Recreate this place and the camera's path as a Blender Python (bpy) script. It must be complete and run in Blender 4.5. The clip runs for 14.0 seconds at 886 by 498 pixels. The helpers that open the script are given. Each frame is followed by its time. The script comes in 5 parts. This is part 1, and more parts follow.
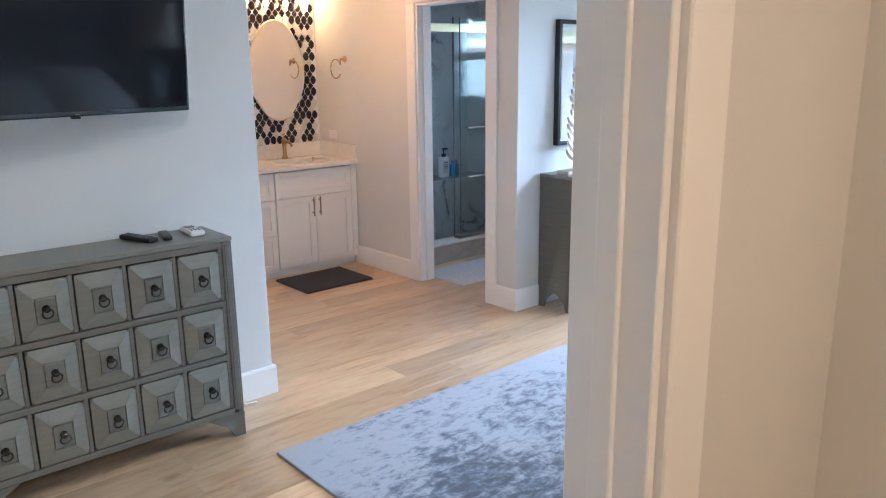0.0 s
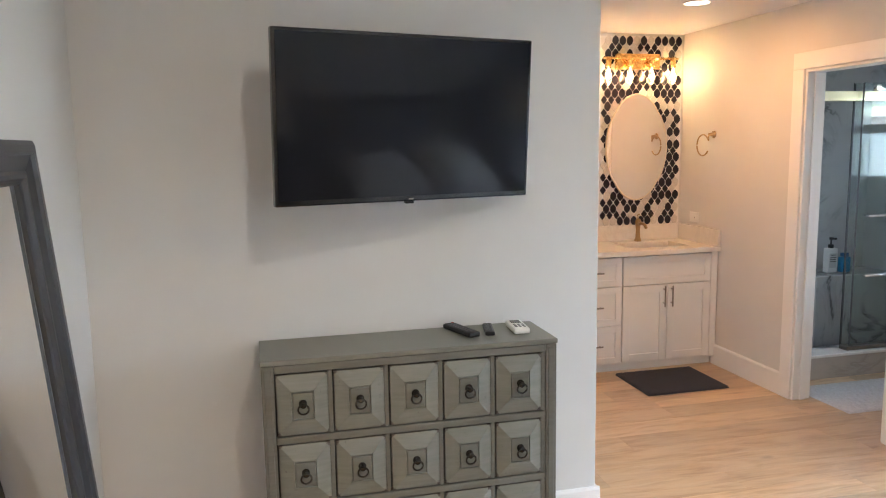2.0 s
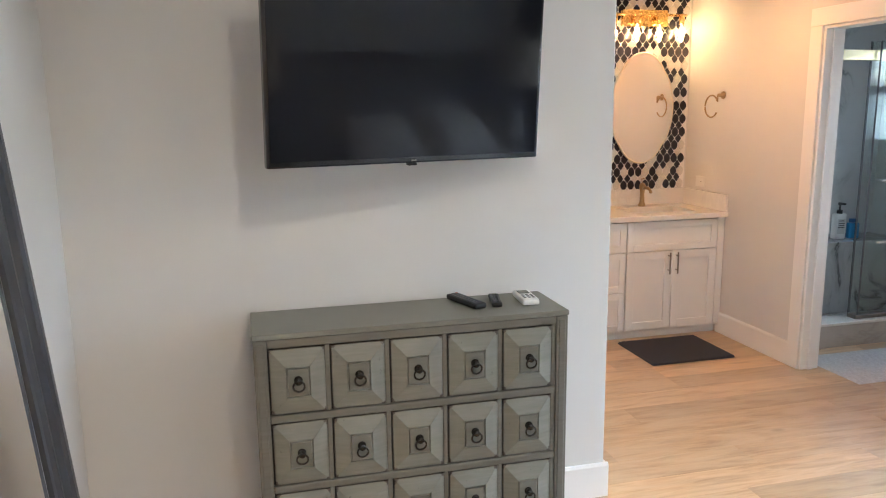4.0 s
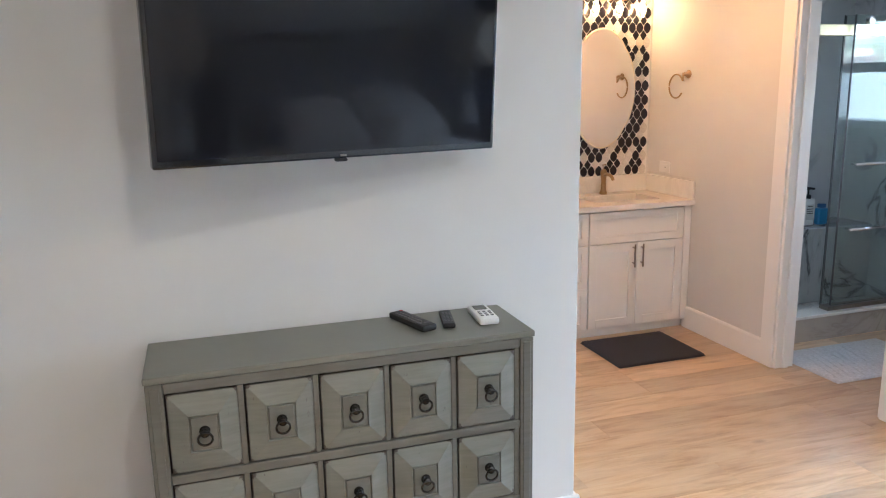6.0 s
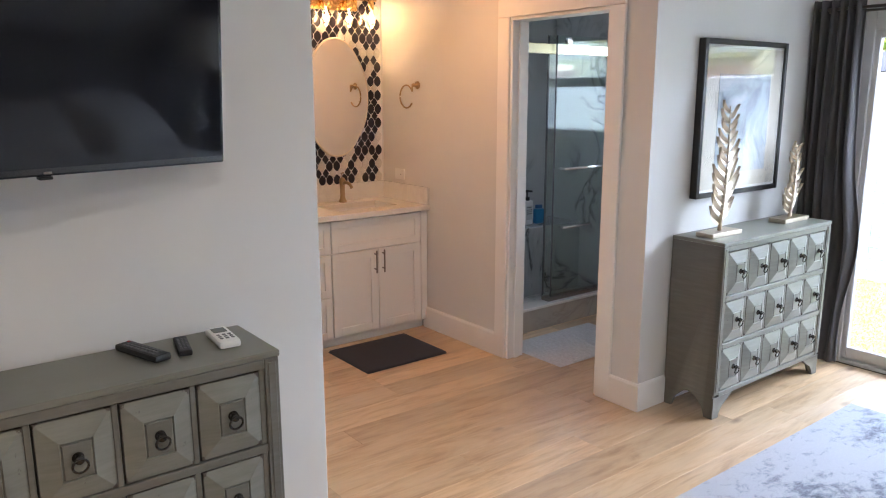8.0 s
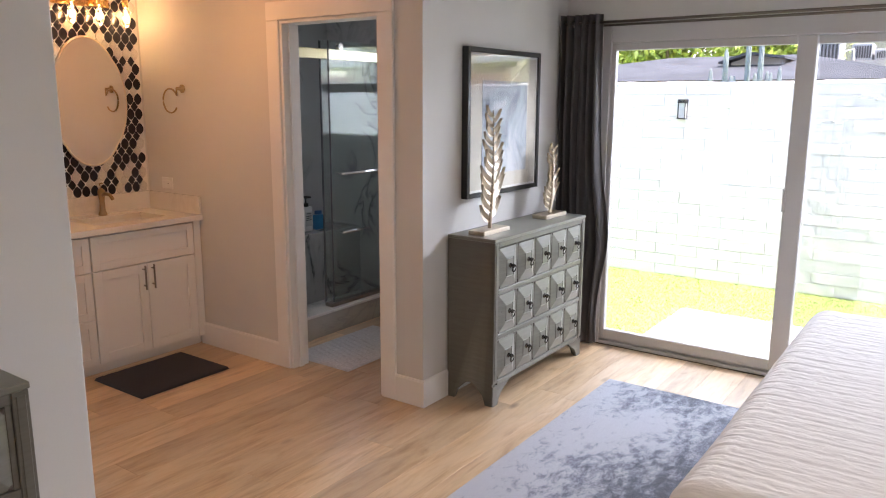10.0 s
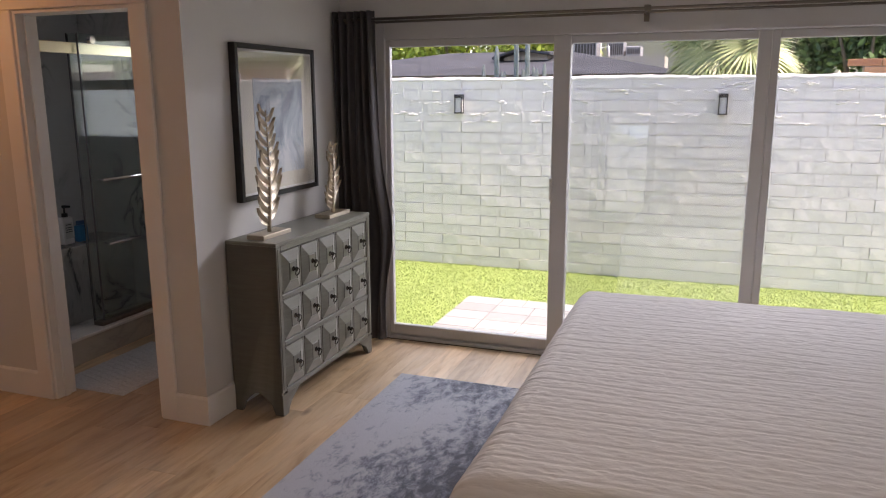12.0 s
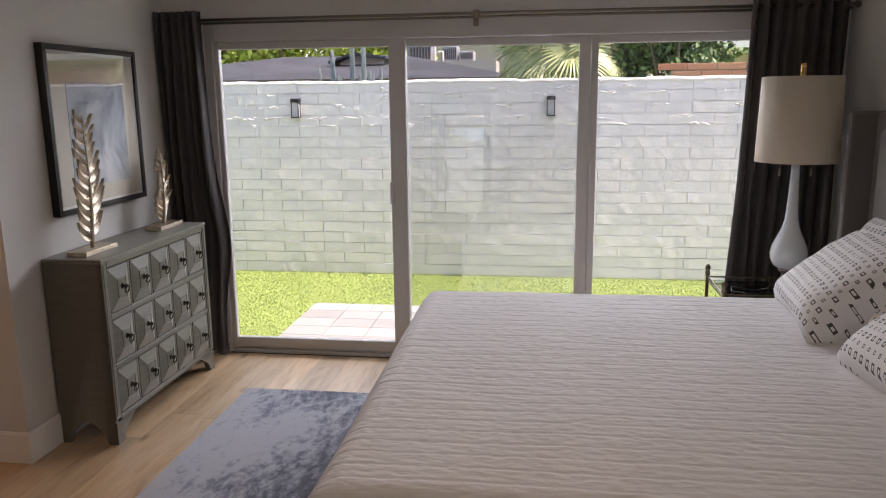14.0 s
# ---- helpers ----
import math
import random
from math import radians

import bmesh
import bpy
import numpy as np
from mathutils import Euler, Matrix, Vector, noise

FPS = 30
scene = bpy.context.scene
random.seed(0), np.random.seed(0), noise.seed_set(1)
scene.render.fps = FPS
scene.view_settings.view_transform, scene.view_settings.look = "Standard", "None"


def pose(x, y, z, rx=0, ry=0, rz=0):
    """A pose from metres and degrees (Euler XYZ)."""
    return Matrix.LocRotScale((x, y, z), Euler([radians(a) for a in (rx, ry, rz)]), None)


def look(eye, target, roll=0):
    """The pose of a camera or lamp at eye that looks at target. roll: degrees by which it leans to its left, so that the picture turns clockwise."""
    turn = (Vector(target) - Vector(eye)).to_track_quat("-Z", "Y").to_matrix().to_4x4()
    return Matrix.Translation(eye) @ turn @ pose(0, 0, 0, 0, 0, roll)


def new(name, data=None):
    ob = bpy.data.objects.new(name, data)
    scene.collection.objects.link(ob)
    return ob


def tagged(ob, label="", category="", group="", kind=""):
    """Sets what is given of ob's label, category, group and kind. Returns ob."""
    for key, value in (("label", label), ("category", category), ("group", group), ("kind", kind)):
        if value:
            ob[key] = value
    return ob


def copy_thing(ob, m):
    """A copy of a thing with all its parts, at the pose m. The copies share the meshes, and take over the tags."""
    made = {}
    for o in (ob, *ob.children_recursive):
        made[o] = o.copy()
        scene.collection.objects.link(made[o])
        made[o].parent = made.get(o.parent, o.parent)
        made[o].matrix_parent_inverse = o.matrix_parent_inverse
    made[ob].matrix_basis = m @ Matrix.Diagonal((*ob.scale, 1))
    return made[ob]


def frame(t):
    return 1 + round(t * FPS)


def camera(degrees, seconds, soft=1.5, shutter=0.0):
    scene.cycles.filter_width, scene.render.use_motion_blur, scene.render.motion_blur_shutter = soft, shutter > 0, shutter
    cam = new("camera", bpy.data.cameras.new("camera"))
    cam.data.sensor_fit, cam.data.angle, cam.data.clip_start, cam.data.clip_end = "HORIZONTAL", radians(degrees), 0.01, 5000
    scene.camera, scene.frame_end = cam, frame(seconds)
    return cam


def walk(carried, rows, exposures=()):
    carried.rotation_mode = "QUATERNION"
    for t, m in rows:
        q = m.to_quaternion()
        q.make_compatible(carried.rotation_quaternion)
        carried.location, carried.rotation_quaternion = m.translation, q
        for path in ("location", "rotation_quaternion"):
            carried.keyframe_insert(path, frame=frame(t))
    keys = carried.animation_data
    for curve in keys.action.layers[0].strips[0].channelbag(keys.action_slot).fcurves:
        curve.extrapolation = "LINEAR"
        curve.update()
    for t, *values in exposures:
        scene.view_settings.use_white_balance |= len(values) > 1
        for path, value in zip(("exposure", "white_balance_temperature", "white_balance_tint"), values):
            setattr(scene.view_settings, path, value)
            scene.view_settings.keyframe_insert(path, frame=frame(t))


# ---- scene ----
cam = camera(61.2, 14.0, soft=1.1)
PATH = [
    (0, (0.223, 0.206, 1.575), (1.497, 1.675, 1.109), -0.7),
    (0.5, (0.375, 0.389, 1.587), (1.403, 2.061, 1.205), -0.7),
    (1, (0.495, 0.524, 1.599), (1.193, 2.37, 1.276), -0.5),
    (1.5, (0.536, 0.589, 1.609), (1.051, 2.501, 1.321), -0.5),
    (2, (0.523, 0.6, 1.612), (0.994, 2.525, 1.34), -0.9),
    (2.5, (0.519, 0.597, 1.611), (0.985, 2.52, 1.32), -0.8),
    (3, (0.517, 0.601, 1.6), (0.984, 2.519, 1.279), -0.6),
    (3.2, (0.505, 0.625, 1.593), (0.984, 2.539, 1.262), -0.5),
    (5.5, (0.636, 1.127, 1.594), (1.13, 3.021, 1.184), -0.9),
    (6, (0.676, 1.21, 1.594), (1.278, 3.072, 1.179), -1.1),
    (6.5, (0.687, 1.25, 1.598), (1.498, 3.031, 1.187), -0.7),
    (7, (0.682, 1.233, 1.61), (1.645, 2.937, 1.199), -0.5),
    (7.5, (0.686, 1.243, 1.609), (1.769, 2.874, 1.2), -0.2),
    (8, (0.703, 1.239, 1.611), (1.901, 2.788, 1.204), -0.1),
    (10.3, (0.731, 1.238, 1.598), (2.375, 2.307, 1.206), 0.0),
    (10.5, (0.757, 1.245, 1.608), (2.43, 2.266, 1.213), -0.2),
    (11, (0.776, 1.245, 1.602), (2.52, 2.142, 1.209), -0.2),
    (11.5, (0.792, 1.22, 1.62), (2.589, 2.001, 1.218), -0.2),
    (12, (0.815, 1.201, 1.619), (2.657, 1.865, 1.215), -0.2),
    (12.5, (0.819, 1.192, 1.62), (2.698, 1.749, 1.219), -0.2),
    (13, (0.818, 1.198, 1.614), (2.723, 1.659, 1.215), -0.4),
    (13.5, (0.831, 1.19, 1.615), (2.756, 1.557, 1.217), -0.5),
    (14, (0.836, 1.194, 1.613), (2.778, 1.462, 1.217), -0.6),
]
EXPOSURES = [(0.0, 3.75, 5100, 8), (1.0, 3.75, 5900, 10), (1.5, 3.8, 6000, 10), (3.2, 3.9, 6000, 10), (5.5, 4.0, 5650, 9), (7.0, 3.75, 5550, 11), (8.2, 3.45, 6100, 14), (10.3, 2.8, 6900, 22), (11.0, 2.15, 7300, 26), (14.0, 1.85, 7300, 24)]
walk(cam, [(t, look(eye, target, roll)) for t, eye, target, roll in PATH], EXPOSURES)

# ---------- light ----------
world = bpy.data.worlds.new("sky")
scene.world = world
world.use_nodes = True
wn = world.node_tree.nodes
sky = wn.new("ShaderNodeTexSky")
sky.sky_type, sky.sun_disc = "NISHITA", False
SUN_EL, SUN_AZ = radians(60), radians(182.5)
sky.sun_elevation, sky.sun_rotation = SUN_EL, SUN_AZ
wn["Background"].inputs[1].default_value = 0.11
world.node_tree.links.new(sky.outputs[0], wn["Background"].inputs[0])
sun = new("sun", bpy.data.lights.new("sun", "SUN"))
sun.data.energy, sun.data.angle, sun.data.color = 2.9, radians(0.5), (1.0, 0.95, 0.87)
sun_to = Vector((math.sin(SUN_AZ) * math.cos(SUN_EL), math.cos(SUN_AZ) * math.cos(SUN_EL), math.sin(SUN_EL)))
sun.matrix_world = look(sun_to * 30, (0, 0, 0))


def lamp(name, kind, place, energy, color, size=0.03, target=None):
    ob = new(name, bpy.data.lights.new(name, kind))
    ob.data.energy, ob.data.color = energy, color
    if kind == "AREA":
        ob.data.shape, ob.data.size = "DISK", size
        ob.matrix_world = look(place, target)
    else:
        ob.data.shadow_soft_size = size
        ob.location = place
    return ob


# lamp added unseen above the wall, strengthening the sky's daylight through the sliding door
daylight = new("sky_fill_light", bpy.data.lights.new("sky_fill_light", "AREA"))
daylight.data.shape, daylight.data.size, daylight.data.size_y = "RECTANGLE", 5.0, 1.0
daylight.data.energy, daylight.data.color = 38.0, (0.80, 0.90, 1.0)
daylight.matrix_world = look((7.70, 1.4, 2.75), (1.5, 1.9, 1.3))

WARM = (1.0, 0.44, 0.13)


# ---------- materials ----------
class Mat:
    """A small wrapper round a node material."""

    def __init__(self, name, color=(0.5, 0.5, 0.5), rough=0.5, metal=0.0, **more):
        self.m = bpy.data.materials.new(name)
        self.m.use_nodes = True
        self.t = self.m.node_tree
        self.b = self.t.nodes["Principled BSDF"]
        self.put("Base Color", (*color, 1))
        self.put("Roughness", rough)
        self.put("Metallic", metal)
        for k, v in more.items():
            self.put(k.replace("_", " "), v)

    def put(self, key, value):
        self.b.inputs[key].default_value = value

    def node(self, kind, **values):
        n = self.t.nodes.new("ShaderNode" + kind)
        for k, v in values.items():
            n.inputs[k.replace("_", " ")].default_value = v
        return n

    def link(self, a, b):
        self.t.links.new(a, b)

    def coords(self, scale=(1, 1, 1), space="Object", rot=(0, 0, 0)):
        tc, mp = self.node("TexCoord"), self.node("Mapping")
        mp.inputs["Scale"].default_value = scale
        mp.inputs["Rotation"].default_value = rot
        self.link(tc.outputs[space], mp.inputs[0])
        return mp.outputs[0]

    def noise(self, scale, detail=4, rough=0.55, co=None, distortion=0.0):
        n = self.node("TexNoise", Scale=scale, Detail=detail, Roughness=rough, Distortion=distortion)
        if co is not None:
            self.link(co, n.inputs["Vector"])
        return n.outputs[0]

    def ramp(self, fac, stops):
        n = self.node("ValToRGB")
        e = n.color_ramp.elements
        while len(e) < len(stops):
            e.new(0.5)
        for el, (p, c) in zip(e, stops):
            el.position, el.color = p, (*c, 1)
        self.link(fac, n.inputs[0])
        return n.outputs[0]

    def math(self, op, a, b=None):
        n = self.node("Math")
        n.operation = op
        for i, v in enumerate((a, b)):
            if v is None:
                continue
            if isinstance(v, (int, float)):
                n.inputs[i].default_value = v
            else:
                self.link(v, n.inputs[i])
        return n.outputs[0]

    def mix(self, fac, a, b, blend="MIX"):
        n = self.t.nodes.new("ShaderNodeMix")
        n.data_type, n.blend_type = "RGBA", blend
        for i, v in ((0, fac), (6, a), (7, b)):
            if isinstance(v, (int, float)):
                n.inputs[i].default_value = v
            elif isinstance(v, tuple):
                n.inputs[i].default_value = (*v, 1)
            else:
                self.link(v, n.inputs[i])
        return n.outputs[2]

    def color(self, out):
        self.link(out, self.b.inputs["Base Color"])

    def rough(self, out):
        self.link(out, self.b.inputs["Roughness"])

    def bump(self, height, strength=0.3, distance=0.005):
        n = self.node("Bump", Strength=strength, Distance=distance)
        self.link(height, n.inputs["Height"])
        self.link(n.outputs[0], self.b.inputs["Normal"])
        return self


def paint(name, color, rough=0.6, speck=0.03, bump=0.15, scale=180):
    m = Mat(name, color, rough)
    co = m.coords()
    big = m.noise(1.3, 3, 0.5, co)
    a = tuple(c * (1 - speck) for c in color)
    b = tuple(min(1, c * (1 + speck)) for c in color)
    m.color(m.ramp(big, [(0.3, a), (0.7, b)]))
    m.bump(m.noise(scale, 3, 0.6, co), bump, 0.002)
    return m.m


def metal(name, color, rough=0.25):
    m = Mat(name, color, rough, 1.0)
    n = m.noise(60, 3, 0.6, m.coords())
    m.rough(m.math("ADD", m.math("MULTIPLY", n, 0.2), rough - 0.08))
    return m.m


def cloth(name, color, scale=900, spread=0.15, bump=0.3):
    m = Mat(name, color, 0.95, Sheen_Weight=0.15)
    co = m.coords()
    m.color(m.mix(m.noise(7, 5, 0.65, co), tuple(c * (1 - spread) for c in color), tuple(min(1, c * (1 + spread)) for c in color)))
    m.bump(m.noise(scale, 2, 0.6, co), bump, 0.002)
    return m.m


def glass_mat(name, tint=(1, 1, 1), rough=0.0, ior=1.45):
    return Mat(name, tint, rough, 0.0, Transmission_Weight=1.0, IOR=ior).m


WALL = paint("wall_paint_greige", (0.675, 0.665, 0.64), 0.62)
CEIL = paint("ceiling_paint", (0.82, 0.80, 0.77), 0.8)
TRIM = paint("trim_white_paint", (0.84, 0.83, 0.81), 0.35, 0.015, 0.05)
CAB = paint("cabinet_white_paint", (0.84, 0.83, 0.80), 0.32, 0.015, 0.04)
BLACK = paint("black_plastic", (0.009, 0.009, 0.010), 0.5, 0.1, 0.05)
DARK_FRAME = paint("black_stained_wood", (0.018, 0.017, 0.016), 0.38, 0.3, 0.1, 60)
CHROME = metal("polished_chrome", (0.8, 0.8, 0.8), 0.12)
BRONZE = metal("champagne_bronze", (0.38, 0.265, 0.14), 0.28)
GOLD = metal("brushed_gold", (0.75, 0.5, 0.2), 0.25)
NICKEL = metal("brushed_nickel", (0.28, 0.25, 0.215), 0.3)
PEWTER = metal("aged_pewter", (0.075, 0.071, 0.066), 0.2)
SILVERLEAF = metal("champagne_silver_leaf", (0.56, 0.48, 0.37), 0.42)
GLASS = glass_mat("clear_glass")
TINTED_GLASS = glass_mat("tinted_door_glass", (0.86, 0.87, 0.87), 0.0, 1.75)
SHOWER_GLASS = glass_mat("shower_glass", (0.86, 0.93, 0.92))
ALU = paint("vinyl_frame_grey_white", (0.62, 0.61, 0.6), 0.4, 0.02, 0.03)
MIRROR = Mat("mirror_silver", (0.9, 0.9, 0.9), 0.01, 1.0).m


def wood_floor():
    m = Mat("oak_plank", (0.4, 0.26, 0.14), 0.38, Coat_Weight=0.55, Coat_Roughness=0.4)
    info = m.node("ObjectInfo")
    tc = m.node("TexCoord")
    off = m.node("VectorMath")
    off.operation = "MULTIPLY_ADD"
    m.link(info.outputs["Random"], off.inputs[0])
    off.inputs[1].default_value = (37, 91, 13)
    m.link(tc.outputs["Object"], off.inputs[2])
    mp = m.node("Mapping")
    mp.inputs["Scale"].default_value = (1.6, 14, 1)
    m.link(off.outputs[0], mp.inputs[0])
    grain = m.noise(2.0, 8, 0.62, mp.outputs[0], 0.6)
    mp2 = m.node("Mapping")
    mp2.inputs["Scale"].default_value = (1.3, 4.5, 1)
    m.link(off.outputs[0], mp2.inputs[0])
    cloud = m.noise(1.6, 4, 0.6, mp2.outputs[0], 1.2)
    knot = m.node("TexVoronoi", Scale=2.3)
    mp3 = m.node("Mapping")
    mp3.inputs["Scale"].default_value = (0.7, 1.6, 1)
    m.link(off.outputs[0], mp3.inputs[0])
    m.link(mp3.outputs[0], knot.inputs["Vector"])
    base = m.ramp(grain, [(0.30, (0.31, 0.182, 0.085)), (0.5, (0.48, 0.312, 0.165)), (0.70, (0.60, 0.42, 0.245))])
    base = m.mix(m.ramp(cloud, [(0.38, (0, 0, 0)), (0.62, (1, 1, 1))]), base, m.mix(0.6, base, (0.62, 0.47, 0.31)))
    base = m.mix(m.ramp(knot.outputs["Distance"], [(0.03, (0.9, 0.9, 0.9)), (0.10, (0, 0, 0))]), base, (0.16, 0.085, 0.04))
    tone = m.math("ADD", m.math("MULTIPLY", info.outputs["Random"], 0.46), 0.76)
    hsv = m.node("HueSaturation")
    m.link(tone, hsv.inputs["Value"])
    m.link(base, hsv.inputs["Color"])
    m.color(hsv.outputs[0])
    m.rough(m.math("ADD", m.math("MULTIPLY", grain, 0.2), 0.24))
    m.bump(grain, 0.18, 0.002)
    return m.m


def marble(name, base=(0.78, 0.77, 0.75), vein=(0.2, 0.2, 0.21), scale=1.0, rough=0.12, amount=1.0):
    m = Mat(name, base, rough)
    co = m.coords((scale, scale, scale), rot=(0.5, 0.6, 0.4))
    warp = m.noise(1.6, 6, 0.6, co, 1.5)
    band = m.math("ABSOLUTE", m.math("SUBTRACT", warp, 0.5))
    line = m.ramp(band, [(0.0, (1, 1, 1)), (0.035, (0.25, 0.25, 0.25)), (0.09, (0, 0, 0))])
    where = m.ramp(m.noise(0.9, 3, 0.5, co), [(0.40, (0, 0, 0)), (0.52, (1, 1, 1))])
    fac = m.math("MULTIPLY", m.math("MULTIPLY", line, where), amount)
    m.color(m.mix(fac, m.mix(m.noise(3, 4, 0.5, co), tuple(c * 0.93 for c in base), base), vein))
    return m.m


def dresser_paint(name, corners=False):
    m = Mat(name, (0.2, 0.195, 0.165), 0.36)
    co = m.coords()
    st = m.coords((3, 3, 30))
    streak = m.noise(2.2, 6, 0.65, st)
    base = m.ramp(streak, [(0.25, (0.165, 0.166, 0.136)), (0.55, (0.205, 0.206, 0.174)), (0.8, (0.236, 0.237, 0.206))])
    wear = m.ramp(m.noise(34, 6, 0.7, co), [(0.66, (0, 0, 0)), (0.74, (1, 1, 1))])
    geo = m.node("NewGeometry")
    edge = m.ramp(geo.outputs["Pointiness"], [(0.55, (0, 0, 0)), (0.64, (1, 1, 1))])
    fac = m.math("MAXIMUM", m.math("MULTIPLY", edge, 0.5), m.math("MULTIPLY", wear, 0.22))
    col = m.mix(fac, base, (0.06, 0.045, 0.032))
    if corners:
        sep = m.node("SeparateXYZ")
        m.link(m.node("TexCoord").outputs["Generated"], sep.inputs[0])
        u = m.math("ABSOLUTE", m.math("SUBTRACT", sep.outputs[0], 0.5))
        v = m.math("ABSOLUTE", m.math("SUBTRACT", sep.outputs[2], 0.5))
        reach = m.math("ADD", m.math("ADD", u, v), m.math("MULTIPLY", m.noise(55, 5, 0.7, co), 0.28))
        chips = m.ramp(m.math("MULTIPLY", reach, 0.8), [(0.845, (0, 0, 0)), (0.862, (1, 1, 1))])
        nick = m.ramp(m.noise(1.0, 4, 0.7, m.coords((70, 70, 26))), [(0.665, (0, 0, 0)), (0.71, (1, 1, 1))])
        col = m.mix(m.math("MAXIMUM", m.math("MULTIPLY", chips, 0.9), m.math("MULTIPLY", nick, 0.55)), col, (0.05, 0.036, 0.026))
    m.color(col)
    m.rough(m.math("ADD", m.math("MULTIPLY", streak, 0.22), 0.27))
    m.bump(streak, 0.05, 0.001)
    return m.m


OAK = wood_floor()
MARBLE = marble("white_veined_marble", (0.56, 0.565, 0.57), (0.12, 0.12, 0.13), 1.1)
QUARTZ = marble("white_quartz", (0.83, 0.81, 0.77), (0.55, 0.53, 0.5), 1.5, 0.2, 0.3)
DRESSER = dresser_paint("distressed_grey_green_paint")
DRAWER = dresser_paint("distressed_drawer_paint", True)


# ---------- building helpers ----------
def bx(bm, x0, y0, z0, x1, y1, z1, bevel=0.0, seg=1):
    """A box added to bm."""
    r = bmesh.ops.create_cube(bm, size=1.0)
    for v in r["verts"]:
        v.co = Vector((x0 + (v.co.x + 0.5) * (x1 - x0), y0 + (v.co.y + 0.5) * (y1 - y0), z0 + (v.co.z + 0.5) * (z1 - z0)))
    if bevel:
        vs = set(r["verts"])
        es = [e for e in bm.edges if e.verts[0] in vs and e.verts[1] in vs]
        bmesh.ops.bevel(bm, geom=es, offset=bevel, segments=seg, affect="EDGES", profile=0.6)
    return bm


def box(x0, y0, z0, x1, y1, z1, bevel=0.0, seg=1):
    return bx(bmesh.new(), x0, y0, z0, x1, y1, z1, bevel, seg)


def tube(bm, pts, r, n=10, closed=False):
    """A round bar along pts; r is one radius or a list."""
    pts = [Vector(p) for p in pts]
    rs = r if isinstance(r, (list, tuple)) else [r] * len(pts)
    rings = []
    for i, p in enumerate(pts):
        if closed:
            d = pts[(i + 1) % len(pts)] - pts[i - 1]
        else:
            d = pts[min(i + 1, len(pts) - 1)] - pts[max(i - 1, 0)]
        q = d.to_track_quat("Z", "Y")
        rings.append([bm.verts.new(p + q @ Vector((rs[i] * math.cos(a), rs[i] * math.sin(a), 0))) for a in (2 * math.pi * k / n for k in range(n))])
    m = len(rings)
    for i in range(m if closed else m - 1):
        a, b = rings[i], rings[(i + 1) % m]
        for k in range(n):
            bm.faces.new((a[k], a[(k + 1) % n], b[(k + 1) % n], b[k]))
    if not closed:
        bm.faces.new(rings[0][::-1])
        bm.faces.new(rings[-1])
    return bm


def lathe(bm, profile, n=24, at=(0, 0, 0)):
    """A turned shape: profile is (radius, height) pairs from bottom to top."""
    c = Vector(at)
    rings = [[bm.verts.new(c + Vector((r * math.cos(2 * math.pi * k / n), r * math.sin(2 * math.pi * k / n), z))) for k in range(n)] for r, z in profile]
    for a, b in zip(rings, rings[1:]):
        for k in range(n):
            bm.faces.new((a[k], a[(k + 1) % n], b[(k + 1) % n], b[k]))
    bm.faces.new(rings[0][::-1])
    bm.faces.new(rings[-1])
    return bm


def prism(bm, outline, axis, lo, hi):
    """An outline (pairs) pushed along an axis from lo to hi."""
    def at(u, v, w):
        return {"x": (w, u, v), "y": (u, w, v), "z": (u, v, w)}[axis]
    a = [bm.verts.new(at(u, v, lo)) for u, v in outline]
    b = [bm.verts.new(at(u, v, hi)) for u, v in outline]
    n = len(a)
    bm.faces.new(a)
    bm.faces.new(b[::-1])
    for k in range(n):
        bm.faces.new((a[k], b[k], b[(k + 1) % n], a[(k + 1) % n]))
    bmesh.ops.recalc_face_normals(bm, faces=bm.faces[:])
    return bm


def mesh_of(bm, name, mat, smooth=False):
    me = bpy.data.meshes.new(name)
    bmesh.ops.recalc_face_normals(bm, faces=bm.faces[:])
    if smooth:
        for f in bm.faces:
            f.smooth = True
    bm.to_mesh(me)
    bm.free()
    me.materials.append(mat)
    return me


def part(name, bm, material, parent, label="", smooth=False):
    """One mesh object under a thing or under a part."""
    ob = new(name, mesh_of(bm, name, material, smooth))
    ob.parent = parent
    return tagged(ob, label)


def thing(name, place, label, category, group="", rz=0.0):
    ob = new(name)
    ob.empty_display_size = 0.05
    ob.matrix_basis = pose(*place, 0, 0, rz)
    return tagged(ob, label, category, group)


def solid(name, bm, material, label, category, smooth=False, group=""):
    return tagged(new(name, mesh_of(bm, name, material, smooth)), label, category, group)


def setting(name, bm, material, label="", smooth=False):
    return tagged(new(name, mesh_of(bm, name, material, smooth)), label, "", "", "structure")


# ---------- the plan ----------
LEFT, TVY, TVX = -0.08, 3.427, 1.875          # left wall, television wall and its free end
PIER, PICY = 3.71, 3.495                      # wall with the bathroom door, wall with the picture
BACK = 5.83                                   # wall behind the vanity
EAST, HEADY = 5.26, -0.41                     # wall with the sliding door, wall behind the bed
H = 2.42
ENTRY0, ENTRY1 = 0.70, 0.83                   # entry wall
D0, D1, DH = 3.765, 4.49, 2.03                # bathroom door opening
S0, S1, SH = -0.03, 3.25, 2.08                 # sliding door opening

